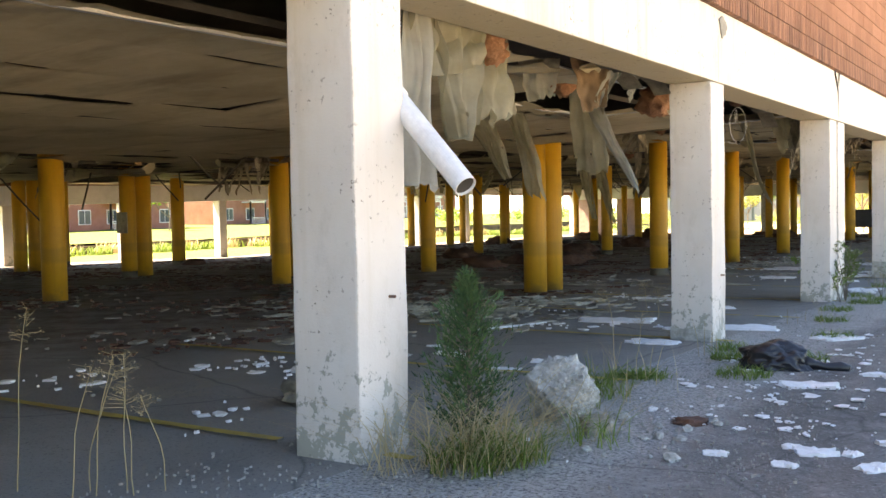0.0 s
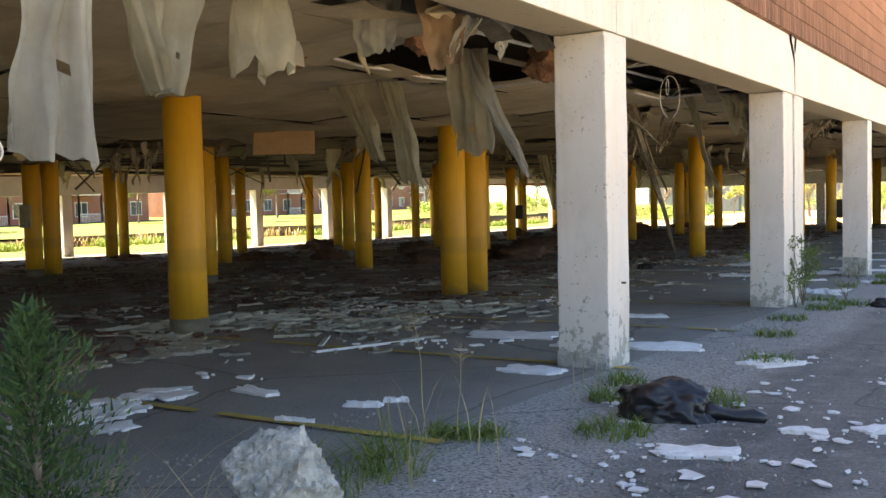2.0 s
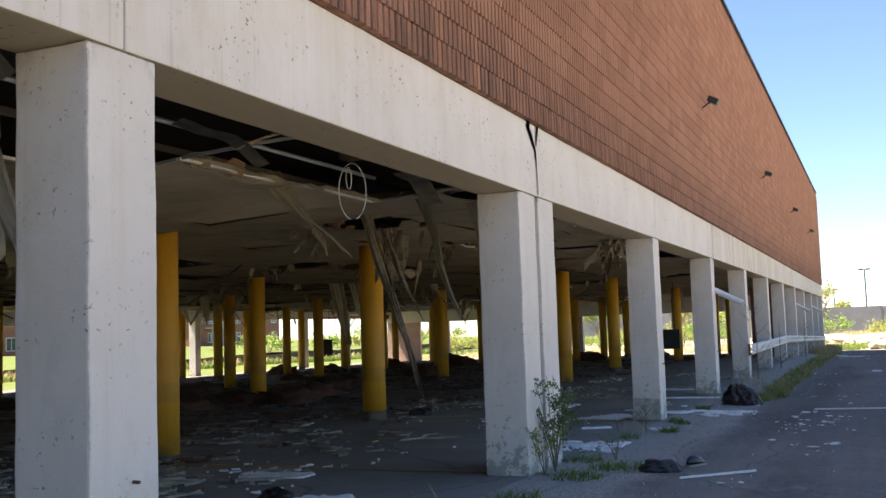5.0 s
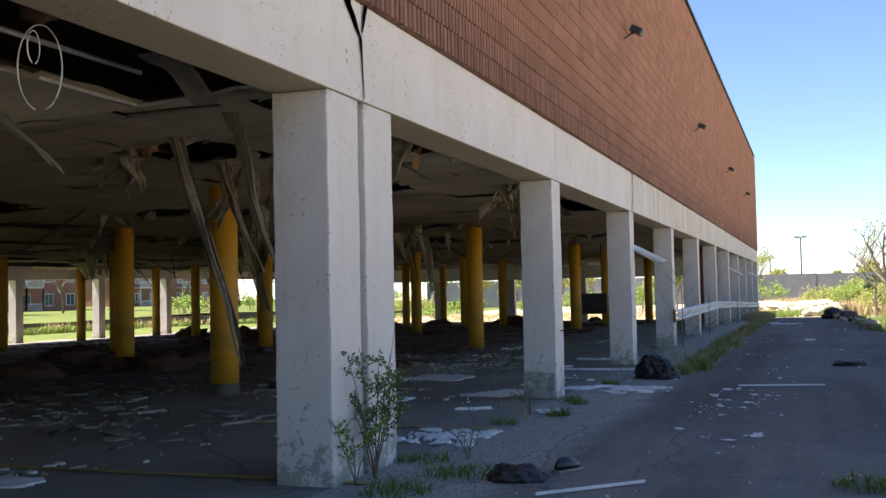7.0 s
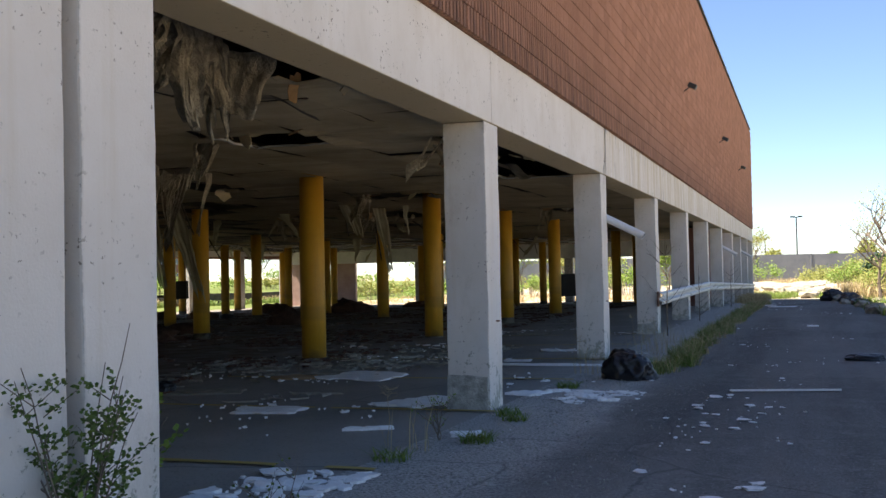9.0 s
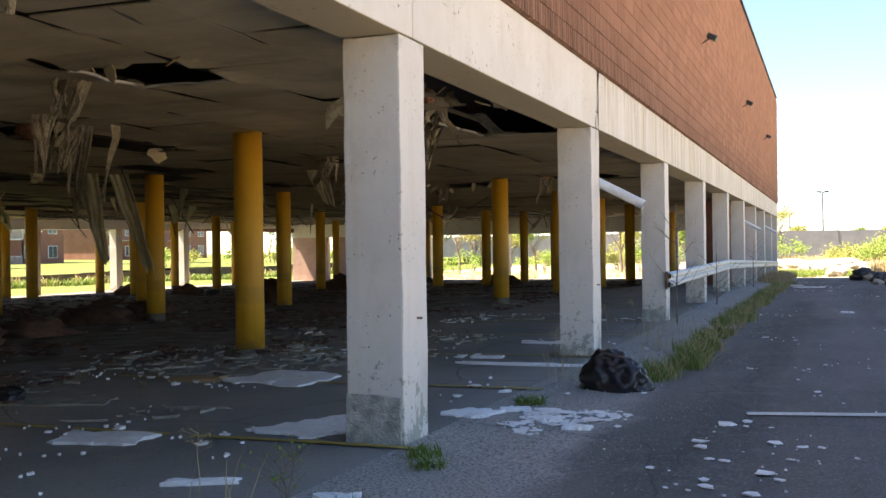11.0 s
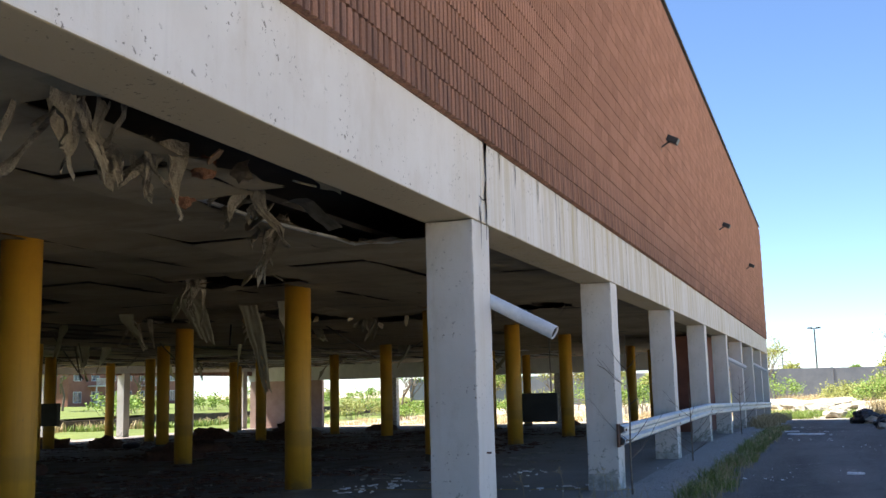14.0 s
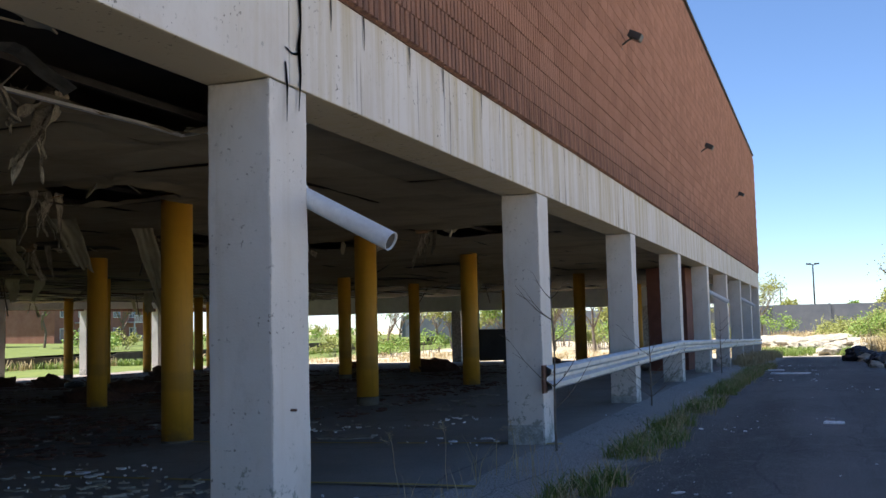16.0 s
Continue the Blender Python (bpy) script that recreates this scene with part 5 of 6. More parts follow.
# dark heaps of fallen insulation far under the deck
_rng = random.Random(9)
for k in range(26):
    hx, hy = _rng.uniform(-30, -10), _rng.uniform(26, 74)
    lump(hx, hy, grade(hx, hy) + 0.06, _rng.uniform(0.4, 0.9), M_INSUL, "insulation_mound", "dark mound of fallen insulation and board under the deck", "debris mound", "debris mounds", 0.42, k, 0.6, 2.2, 3)
for hx, hy, r in ((-19.5, 60.0, 1.2), (-24.5, 61.0, 0.9), (-24.0, 53.0, 0.7), (-15.0, 39.0, 0.6), (-12.0, 62, 0.9)):
    lump(hx, hy, grade(hx, hy) + 0.1, r, M_INSUL, "insulation_mound", "dark mound of fallen insulation and board under the deck", "debris mound", "debris mounds", 0.45, int(r * 10), 0.6, 2.2, 3)


def scatter(name, count, place, size, material, label, seed, thick=0.012, sides=6, lift=0.0, slim=None):
    """Many small ragged flakes lying about, in one object."""
    rng = random.Random(seed)
    verts, faces = [], []
    for _ in range(count):
        q = place(rng)
        if q is None:
            continue
        x, y = q
        s = size(rng)
        g = grade(x, y) + 0.006 + lift
        yaw = rng.uniform(0, 6.28)
        asp = rng.uniform(0.35, 1.0) if slim is None else slim * rng.uniform(0.5, 1.5)
        b = len(verts)
        tilt = rng.uniform(-0.12, 0.12)
        for top in (1, 0):
            for k in range(sides):
                a = 6.283 * k / sides
                r = s * rng.uniform(0.6, 1.15)
                px, py = r * math.cos(a), r * asp * math.sin(a)
                verts.append((x + px * math.cos(yaw) - py * math.sin(yaw), y + px * math.sin(yaw) + py * math.cos(yaw), g + (thick + abs(tilt * px) + rng.uniform(0, thick * 0.6)) * top))
        faces.append(tuple(range(b, b + sides)))
        for k in range(sides):
            m = (k + 1) % sides
            faces.append((b + k, b + sides + k, b + sides + m, b + m))
    ob = pydata(name, verts, faces, material)
    return tagged(ob, label, "litter", kind="stuff")


def band(x0, x1, y0, y1, f=0.45, cut=0.05, off=0.0):
    def pick(rng):
        for _ in range(12):
            x, y = rng.uniform(x0, x1), rng.uniform(y0, y1)
            if noise.noise(Vector((x * f + off, y * f, off))) + 0.4 * noise.noise(Vector((x * f * 4, y * f * 4, off))) > cut:
                return x, y
        return None
    return pick


scatter("paint_flakes", 620, band(-6.5, 0.0, 2, 40, 0.6, 0.32, 1), lambda r: 0.012 + 0.085 * r.random() ** 3, M_FLAKE, "white flakes of foam and paint scattered under the deck edge", 1)
scatter("foam_crumbs", 330, band(0.2, 4.6, 1, 62, 0.6, 0.28, 4), lambda r: 0.008 + 0.075 * r.random() ** 4, M_FLAKE, "white foam crumbs scattered over the drive", 2, 0.006, 5)
scatter("foam_crumbs", 75, band(2.0, 2.9, 17, 31, 0.7, 0.0, 40), lambda r: 0.01 + 0.08 * r.random() ** 3, M_FLAKE, "white foam crumbs trailing along the drive", 21, 0.006, 5)
scatter("foam_crumbs", 150, band(0.45, 1.35, 23.6, 24.9, 1.2, -0.3, 41), lambda r: 0.012 + 0.09 * r.random() ** 2.5, M_FLAKE, "shattered white foam board beside a column", 22, 0.006, 5)
scatter("foam_crumbs", 90, band(-0.6, 0.3, 18.3, 19.4, 1.2, -0.3, 42), lambda r: 0.015 + 0.12 * r.random() ** 2, M_FLAKE, "shattered white foam board under the deck edge", 23)
scatter("foam_crumbs", 130, band(1.3, 3.0, 6.5, 11.5, 0.9, 0.0, 43), lambda r: 0.01 + 0.07 * r.random() ** 3, M_FLAKE, "white foam crumbs trailing along the drive", 24, 0.006, 5)
scatter("foam_crumbs", 260, band(0.5, 2.9, 4.2, 9.5, 0.9, 0.15, 8), lambda r: 0.008 + 0.06 * r.random() ** 3, M_FLAKE, "white foam crumbs gathered round the weeds", 3, 0.006, 5)
scatter("board_fragments", 3000, band(-30, -2.4, 4, 76, 0.35, 0.16, 12), lambda r: 0.015 + 0.2 * r.random() ** 3, M_FLAKE_DIRTY, "dirty fragments of ceiling board littering the parking floor", 4)
scatter("insulation_litter", 9000, band(-31, -4.5, 6, 70, 0.3, 0.02, 20), lambda r: 0.02 + 0.13 * r.random() ** 2, M_INSUL, "brown matted insulation littering the parking floor", 5, 0.016, 8)
scatter("splintered_strips", 900, band(-9, -2.4, 8, 30, 0.3, 0.05, 26), lambda r: 0.04 + 0.22 * r.random() ** 3, M_FLAKE_DIRTY, "pale splintered strips of board and lath on the parking floor", 7, 0.012, 6, 0.0, 0.08)
scatter("gravel", 2600, band(0.0, 2.0, 0, 40, 0.8, -0.05, 30), lambda r: 0.004 + 0.009 * r.random(), M_CONC, "loose grey gravel along the column line", 6, 0.008, 5)
scatter("gravel", 1800, band(-0.9, 2.2, 1.2, 7.5, 0.9, -0.2, 31), lambda r: 0.004 + 0.01 * r.random() ** 2, M_CONC, "loose grey gravel along the column line", 16, 0.008, 5)

scatter("foam_crumbs", 150, band(-2.75, -1.75, 6.2, 7.5, 0.9, -0.1, 44), lambda r: 0.02 + 0.13 * r.random() ** 2, M_FLAKE, "shattered pale foam board on the parking floor", 25)
scatter("foam_crumbs", 60, band(-3.6, -2.4, 5.6, 6.8, 0.9, 0.0, 45), lambda r: 0.015 + 0.09 * r.random() ** 2, M_FLAKE, "shattered pale foam board on the parking floor", 26)
scatter("board_fragments", 260, band(-5.6, -4.1, 7.6, 9.8, 0.9, -0.05, 46), lambda r: 0.02 + 0.12 * r.random() ** 2, M_FLAKE_PALE, "pale crumbled board round a yellow column", 27)
scatter("board_fragments", 420, band(-6.6, -3.6, 10.4, 14.6, 0.5, 0.02, 47), lambda r: 0.015 + 0.10 * r.random() ** 2, M_FLAKE_PALE, "pale crumbled board drifted across the parking floor", 28, slim=0.4)
scatter("splintered_strips", 420, band(-6.8, -3.4, 9.6, 15.0, 0.4, -0.1, 48), lambda r: 0.06 + 0.30 * r.random() ** 2, M_FLAKE_PALE, "pale splintered laths lying in curved drifts", 29, 0.012, 6, 0.0, 0.05)
scatter("board_fragments", 300, band(-5.5, -2.2, 26.5, 33.0, 0.5, 0.0, 49), lambda r: 0.02 + 0.12 * r.random() ** 2, M_FLAKE_PALE, "pale crumbled board drifted across the parking floor", 30, slim=0.4)

# ---------------------------------------------------------------- plants near the columns
def blades(name, spots, height, material, label, seed, lean=0.35, width=0.006, category="grass"):
    """Tufts of bent, tapering blades in one object; spots: (x, y, radius, count)."""
    rng = random.Random(seed)
    verts, faces = [], []
    for sx, sy, r, count in spots:
        for _ in range(count):
            a, q = rng.uniform(0, 6.28), r * math.sqrt(rng.random())
            x, y = sx + q * math.cos(a), sy + q * math.sin(a)
            z = grade(x, y) - 0.01
            h = height * rng.uniform(0.45, 1.1)
            d = rng.uniform(0, 6.28)
            l = h * lean * rng.uniform(0.3, 1.8)
            w = width * rng.uniform(0.7, 1.4)
            tx, ty = -math.sin(d) * w, math.cos(d) * w
            b = len(verts)
            for k, f in ((0, 1.0), (0.4, 0.9), (0.75, 0.6)):
                px, py, pz = x + math.cos(d) * l * k * k, y + math.sin(d) * l * k * k, z + h * k * (1 - 0.18 * k * lean)
                verts += [(px - tx * f, py - ty * f, pz), (px + tx * f, py + ty * f, pz)]
            verts.append((x + math.cos(d) * l, y + math.sin(d) * l, z + h * (1 - 0.2 * lean)))
            faces += [(b, b + 1, b + 3, b + 2), (b + 2, b + 3, b + 5, b + 4), (b + 4, b + 5, b + 6)]
    return tagged(pydata(name, verts, faces, material), label, category, kind="stuff")


_rng = random.Random(21)
STRIP = [(1.2 + _rng.uniform(-0.16, 0.2) + 0.004 * (y - 27), y, _rng.uniform(0.10, 0.24), _rng.randint(20, 75)) for y in np.arange(27.0, 60, 0.2)]
blades("grass_strip", [(x, y, r, int(c * 1.7)) for x, y, r, c in STRIP if noise.noise(Vector((0, y * 0.55, 2))) > -0.08], 0.24, M_GRASS, "green grass strip growing along the drive edge", 1, 0.75, 0.0042)
blades("dry_grass_strip", [(x + 0.05, y, r, c // 2) for x, y, r, c in STRIP if noise.noise(Vector((0, y * 0.55, 2))) > -0.15], 0.30, M_STRAW, "dry grass mixed into the strip along the drive edge", 2, 0.8, 0.0035)
TUFTS = [(0.55, 8.75, 0.16, 90), (0.95, 7.75, 0.2, 90), (1.15, 8.95, 0.22, 80), (0.35, 9.4, 0.15, 60), (0.12, 7.2, 0.12, 60), (0.32, 7.25, 0.14, 70), (1.05, 11.0, 0.2, 70), (0.65, 12.9, 0.18, 70), (0.4, 14.6, 0.2, 60), (0.5, 16.1, 0.22, 90),
         (0.75, 16.9, 0.25, 100), (0.2, 17.4, 0.2, 60), (0.5, 21.0, 0.12, 70), (0.15, 20.0, 0.12, 40), (0.35, 25.1, 0.12, 70), (0.55, 27.2, 0.14, 70), (0.3, 22.6, 0.1, 40), (3.75, 17.2, 0.25, 120), (4.6, 19.0, 0.4, 120), (0.45, 22.3, 0.1, 40)]
blades("grass_tuft", [(x, y, r * 1.25, c * 2) for x, y, r, c in TUFTS], 0.13, M_GRASS, "small green weed tufts in the asphalt joints", 3, 1.1, 0.005)
blades("grass_tuft", [(0.55, 3.9, 0.25, 170), (0.62, 4.15, 0.28, 190), (0.85, 4.8, 0.25, 40), (0.2, 5.85, 0.3, 80), (0.3, 6.3, 0.2, 90), (0.1, 6.6, 0.15, 60)], 0.30, M_GRASS, "green grass round the foot of the cedar", 4, 1.2, 0.004)
blades("dry_grass", [(0.52, 3.9, 0.26, 160), (0.6, 4.15, 0.28, 150), (0.4, 4.6, 0.3, 40), (0.8, 4.95, 0.2, 20), (0.25, 3.6, 0.15, 40)], 0.6, M_STRAW, "long dry grass stalks round the foot of the cedar", 5, 1.3, 0.0025)
blades("dry_grass", [(0.45, 6.5, 0.4, 9), (0.1, 7.0, 0.4, 8), (0.4, 9.0, 0.3, 8), (0.4, 12.5, 0.3, 5), (0.1, 20.4, 0.2, 16), (0.2, 26.9, 0.2, 20), (0.5, 30.5, 0.4, 40), (0.4, 33.0, 0.5, 50)], 0.5, M_STRAW, "sparse dry stalks along the column line", 6, 0.4, 0.003)


def dry_weed(x, y, h, seed, head="plume"):
    """A dead stalk with a bent top and a branching seed head."""
    rng = random.Random(seed)
    t = thing("dead_weed", "dead tan weed stalk with a dry seed head", "weed", pose(x, y, grade(x, y) - 0.01), "dead weeds")
    lx, ly = rng.uniform(-0.12, 0.12), rng.uniform(-0.12, 0.12)
    pts = [Vector((lx * k * k + 0.01 * math.sin(k * 9 + seed), ly * k * k, h * k)) for k in np.linspace(0, 1, 7)]
    part("stalk", tube(pts, [0.0035, 0.0034, 0.003, 0.0028, 0.0025, 0.002, 0.0015], 6), M_STRAW, t)
    bm = bmesh.new()
    top = pts[-1]
    for k in range(18):
        a, u = rng.uniform(0, 6.28), rng.random()
        p = top + Vector((0, 0, -0.2 * h * u))
        r = (0.02 + 0.09 * u) if head == "plume" else 0.02 + 0.08 * rng.random()
        q = p + Vector((math.cos(a) * r, math.sin(a) * r, rng.uniform(0.0, 0.04)))
        add_tube(bm, [p, q], [0.0013, 0.001], 3, False)
        for _ in range(5):
            c = q + Vector((rng.uniform(-0.02, 0.02), rng.uniform(-0.02, 0.02), rng.uniform(-0.015, 0.02)))
            s = 0.006
            f = [bm.verts.new(c + Vector((rng.uniform(-s, s), rng.uniform(-s, s), rng.uniform(-s, s)))) for _ in range(3)]
            bm.faces.new(f)
    part("seed_head", bm, M_STRAW, t)["kind"] = "stuff"


for k, (x, y, h) in enumerate([(-0.78, 2.5, 0.72), (-0.7, 2.62, 0.7), (-0.9, 2.55, 0.62), (-0.62, 2.6, 0.55), (-0.55, 2.75, 0.5), (-1.2, 2.35, 0.95), (-0.83, 2.4, 0.66), (-0.4, 32.0, 0.55), (0.0, 32.2, 0.62), (0.2, 33.6, 0.5), (-0.15, 20.6, 0.5), (0.1, 26.9, 0.55), (-1.5, 12.3, 0.4), (-1.9, 12.9, 0.45), (0.15, 6.9, 0.75), (0.25, 7.1, 0.6)]):
    dry_weed(x, y, h, k, "plume" if k % 2 else "umbel")


def cedar(x, y, h):
    """A young red cedar: feathery upswept sprays round a thin leader."""
    rng = random.Random(4)
    t = thing("cedar_sapling", "young green cedar growing beside the column foot", "shrub", pose(x, y, grade(x, y) - 0.02))
    part("trunk", tube([(0, 0, 0), (0.01, 0, h * 0.5), (-0.02, 0.02, h)], [0.022, 0.014, 0.004], 8), M_BARK, t)
    bm = bmesh.new()
    tw = bmesh.new()
    for k in range(130):
        v = (k + rng.random()) / 130
        z0 = h * (0.04 + 0.94 * v)
        r = 0.36 * (1 - v) ** 0.75 * rng.uniform(0.35, 1.2) * (1 + 0.5 * noise.noise(Vector((math.cos(k * 2.4) * 1.5, math.sin(k * 2.4) * 1.5, v * 5)))) * (0.5 if v > 0.82 else 1) + 0.02
        a = k * 2.4 + rng.uniform(-0.4, 0.4)
        tip = Vector((math.cos(a) * r, math.sin(a) * r, z0 + r * rng.uniform(0.5, 1.0)))
        base = Vector((0, 0, z0))
        add_tube(tw, [base, tip], [0.004, 0.0015], 3, False)
        for j in range(26):
            u = rng.uniform(0.2, 1.05)
            p = base.lerp(tip, u) + Vector((rng.gauss(0, 0.02), rng.gauss(0, 0.02), rng.gauss(0, 0.018)))
            d = ((tip - base).normalized() + Vector((rng.uniform(-0.8, 0.8), rng.uniform(-0.8, 0.8), rng.uniform(-0.2, 0.9)))).normalized()
            s = d.orthogonal().normalized() * 0.0055
            l = rng.uniform(0.025, 0.06)
            bm.faces.new([bm.verts.new(p - s), bm.verts.new(p + s), bm.verts.new(p + d * l)])
    part("branching", tw, M_BARK, t)["kind"] = "stuff"
    part("foliage", bm, M_CEDAR, t)


cedar(0.34, 4.26, 1.06)


def leafy_shrub(x, y, stems, h, seed, leaves, label, leaf=0.016, spread=0.22, material=None):
    """Thin upright stems with small leaves along their upper parts."""
    rng = random.Random(seed)
    t = thing("shrub", label, "shrub", pose(x, y, grade(x, y) - 0.02))
    lv = bmesh.new()
    for k in range(stems):
        a = rng.uniform(0, 6.28)
        hh = h * rng.uniform(0.55, 1.0)
        sx, sy = math.cos(a) * spread * rng.uniform(0.3, 1.0), math.sin(a) * spread * rng.uniform(0.3, 1.0)
        pts = [Vector((sx * u ** 1.3 + 0.02 * noise.noise(Vector((u * 4, k, seed))), sy * u ** 1.3, hh * u)) for u in np.linspace(0, 1, 8)]
        stem = part("stem", tube(pts, [0.007 - 0.0007 * i for i in range(8)], 5), M_BARK, t)
        bm = bmesh.new()
        n = 5
        for j in range(n):
            u = rng.uniform(0.3, 0.9)
            i = int(u * 7)
            p = pts[i].lerp(pts[min(i + 1, 7)], u * 7 - i)
            b = rng.uniform(0, 6.28)
            q = p + Vector((math.cos(b), math.sin(b), 0.8)) * rng.uniform(0.08, 0.2)
            add_tube(bm, [p, q], [0.003, 0.0015], 4, False)
            for _ in range(leaves // (stems * n)):
                c = p.lerp(q, rng.uniform(0.2, 1.1)) + Vector((rng.gauss(0, 0.014), rng.gauss(0, 0.014), rng.gauss(0, 0.014)))
                d = Vector((rng.uniform(-1, 1), rng.uniform(-1, 1), rng.uniform(-0.3, 1))).normalized()
                s = d.orthogonal().normalized() * leaf * 0.45
                l = leaf * rng.uniform(0.7, 1.4)
                lv.faces.new([lv.verts.new(c), lv.verts.new(c + d * l * 0.5 + s), lv.verts.new(c + d * l), lv.verts.new(c + d * l * 0.5 - s)])
        part("side_twigs", bm, M_BARK, stem)["kind"] = "stuff"
    part("leaves", lv, material or M_LEAF, t)
    return t


leafy_shrub(0.16, 16.52, 12, 1.2, 3, 1300, "slender green shrub with small leaves at the joint between two columns", 0.024, 0.42, M_SHRUB)
leafy_shrub(0.12, 16.25, 3, 0.6, 5, 150, "thin seedling with few leaves at a column foot", 0.03, 0.2)
leafy_shrub(-0.75, 17.9, 5, 0.75, 15, 600, "loose green shrub behind the column", 0.035, 0.4)
leafy_shrub(0.55, 17.6, 3, 0.4, 8, 45, "thin young shoots with a few leaves", 0.02, 0.2, M_SHRUB)
leafy_shrub(0.15, 21.0, 4, 0.45, 9, 60, "thin dry shoots beside a column", 0.02, 0.2)


def bare_sapling(x, y, h, seed):
    rng = random.Random(seed)
    t = thing("bare_sapling", "bare thin sapling with a few wiry branches beside a column", "sapling", pose(x, y, grade(x, y) - 0.02))
    pts = [Vector((0.05 * noise.noise(Vector((u * 3, seed, 0))), 0.05 * noise.noise(Vector((u * 3, seed, 5))), h * u)) for u in np.linspace(0, 1, 10)]
    part("trunk", tube(pts, [0.016 - 0.0014 * i for i in range(10)], 6), M_BARK, t)
    for k in range(9):
        i = rng.randint(1, 7)
        p, a, l = pts[i], rng.uniform(0, 6.28), rng.uniform(0.4, 0.9) * (1 - i / 12)
        q = [p + Vector((math.cos(a) * l * u, math.sin(a) * l * u, l * u * (0.5 + 0.5 * u))) for u in (0, 0.35, 0.7, 1.0)]
        branch = part("branch", tube(q, [0.007, 0.005, 0.004, 0.002], 5), M_BARK, t)
        for _ in range(3):
            p2 = q[rng.randint(1, 3)]
            b = a + rng.uniform(-0.9, 0.9)
            part("twig", tube([p2, p2 + Vector((math.cos(b), math.sin(b), 0.6)) * l * 0.3], [0.003, 0.0015], 4), M_BARK, branch)


bare_sapling(0.28, 35.0, 2.3, 2)
bare_sapling(0.35, 41.3, 1.6, 7)
bare_sapling(0.35, 54.0, 1.9, 8)


# ---------------------------------------------------------------- beyond the building
def tree(x, y, z, h, seed, leaf_material, leaves=900, spread=0.35, leaf=0.22, label="young roadside tree in fresh spring leaf", bare=False):
    """A tapered trunk, forked limbs and an uneven crown of separate leaf clusters."""
    rng = random.Random(seed)
    t = thing("tree", label, "tree", pose(x, y, z))
    bark, crown = bmesh.new(), bmesh.new()
    tips = []

    def limb(p, d, l, r, level):
        q = p + d * l * 0.5 + Vector((rng.uniform(-1, 1), rng.uniform(-1, 1), 0)) * l * 0.06
        e = q + (d + Vector((rng.uniform(-0.25, 0.25), rng.uniform(-0.25, 0.25), 0.15))).normalized() * l * 0.5
        add_tube(bark, [p, q, e], [r, r * 0.8, r * 0.55], 6 if level < 2 else 4, False)
        if level >= 3:
            tips.append(e)
            return
        for k in range(3 if level else 5):
            a = rng.uniform(0, 6.28)
            out = Vector((math.cos(a), math.sin(a), rng.uniform(0.35, 1.1))).normalized()
            limb(p.lerp(e, rng.uniform(0.55, 1.0)), (d * 0.5 + out * (0.6 + spread)).normalized(), l * rng.uniform(0.5, 0.72), r * 0.5, level + 1)
    limb(Vector((0, 0, -0.2)), Vector((0, 0, 1)), h * 0.48, h * 0.018, 0)
    part("trunk", bark, M_BARK, t)
    if not bare:
        for _ in range(leaves):
            c = rng.choice(tips) + Vector((rng.gauss(0, h * 0.05), rng.gauss(0, h * 0.05), rng.gauss(0, h * 0.045)))
            d = Vector((rng.uniform(-1, 1), rng.uniform(-1, 1), rng.uniform(-1, 1))).normalized()
            s = d.orthogonal().normalized() * leaf * 0.4
            crown.faces.new([crown.verts.new(c), crown.verts.new(c + d * leaf * 0.5 + s), crown.verts.new(c + d * leaf), crown.verts.new(c + d * leaf * 0.5 - s)])
        part("crown", crown, leaf_material, t)
    return t


def thicket(x, y, z, rx, ry, h, seed, material, leaves, leaf, label, twigs=40):
    """A bush: many arching twigs with loose leaves towards their ends."""
    rng = random.Random(seed)
    t = thing("bush", label, "bush", pose(x, y, z))
    wood, crown = bmesh.new(), bmesh.new()
    ends = []
    for k in range(twigs):
        a, q = rng.uniform(0, 6.28), math.sqrt(rng.random())
        p = Vector((math.cos(a) * rx * q * 0.5, math.sin(a) * ry * q * 0.5, -0.1))
        e = Vector((math.cos(a) * rx * q, math.sin(a) * ry * q, h * rng.uniform(0.5, 1.05) * (1 - 0.45 * q * q)))
        m = p.lerp(e, 0.55) + Vector((0, 0, h * 0.12))
        add_tube(wood, [p, m, e], [0.018, 0.012, 0.004], 4, False)
        ends += [(p, m, e)]
    for _ in range(leaves):
        p, m, e = rng.choice(ends)
        u = rng.random() ** 0.6
        c = m.lerp(e, u) + Vector((rng.gauss(0, 0.16), rng.gauss(0, 0.16), rng.gauss(0, 0.14))) * min(1.5, h * 0.6)
        if c.z < 0.02:
            continue
        d = Vector((rng.uniform(-1, 1), rng.uniform(-1, 1), rng.uniform(-0.6, 1))).normalized()
        s = d.orthogonal().normalized() * leaf * 0.42
        crown.faces.new([crown.verts.new(c), crown.verts.new(c + d * leaf * 0.5 + s), crown.verts.new(c + d * leaf), crown.verts.new(c + d * leaf * 0.5 - s)])
    part("twig_mass", wood, M_BARK, t)["kind"] = "stuff"
    part("foliage", crown, material, t)
    return t


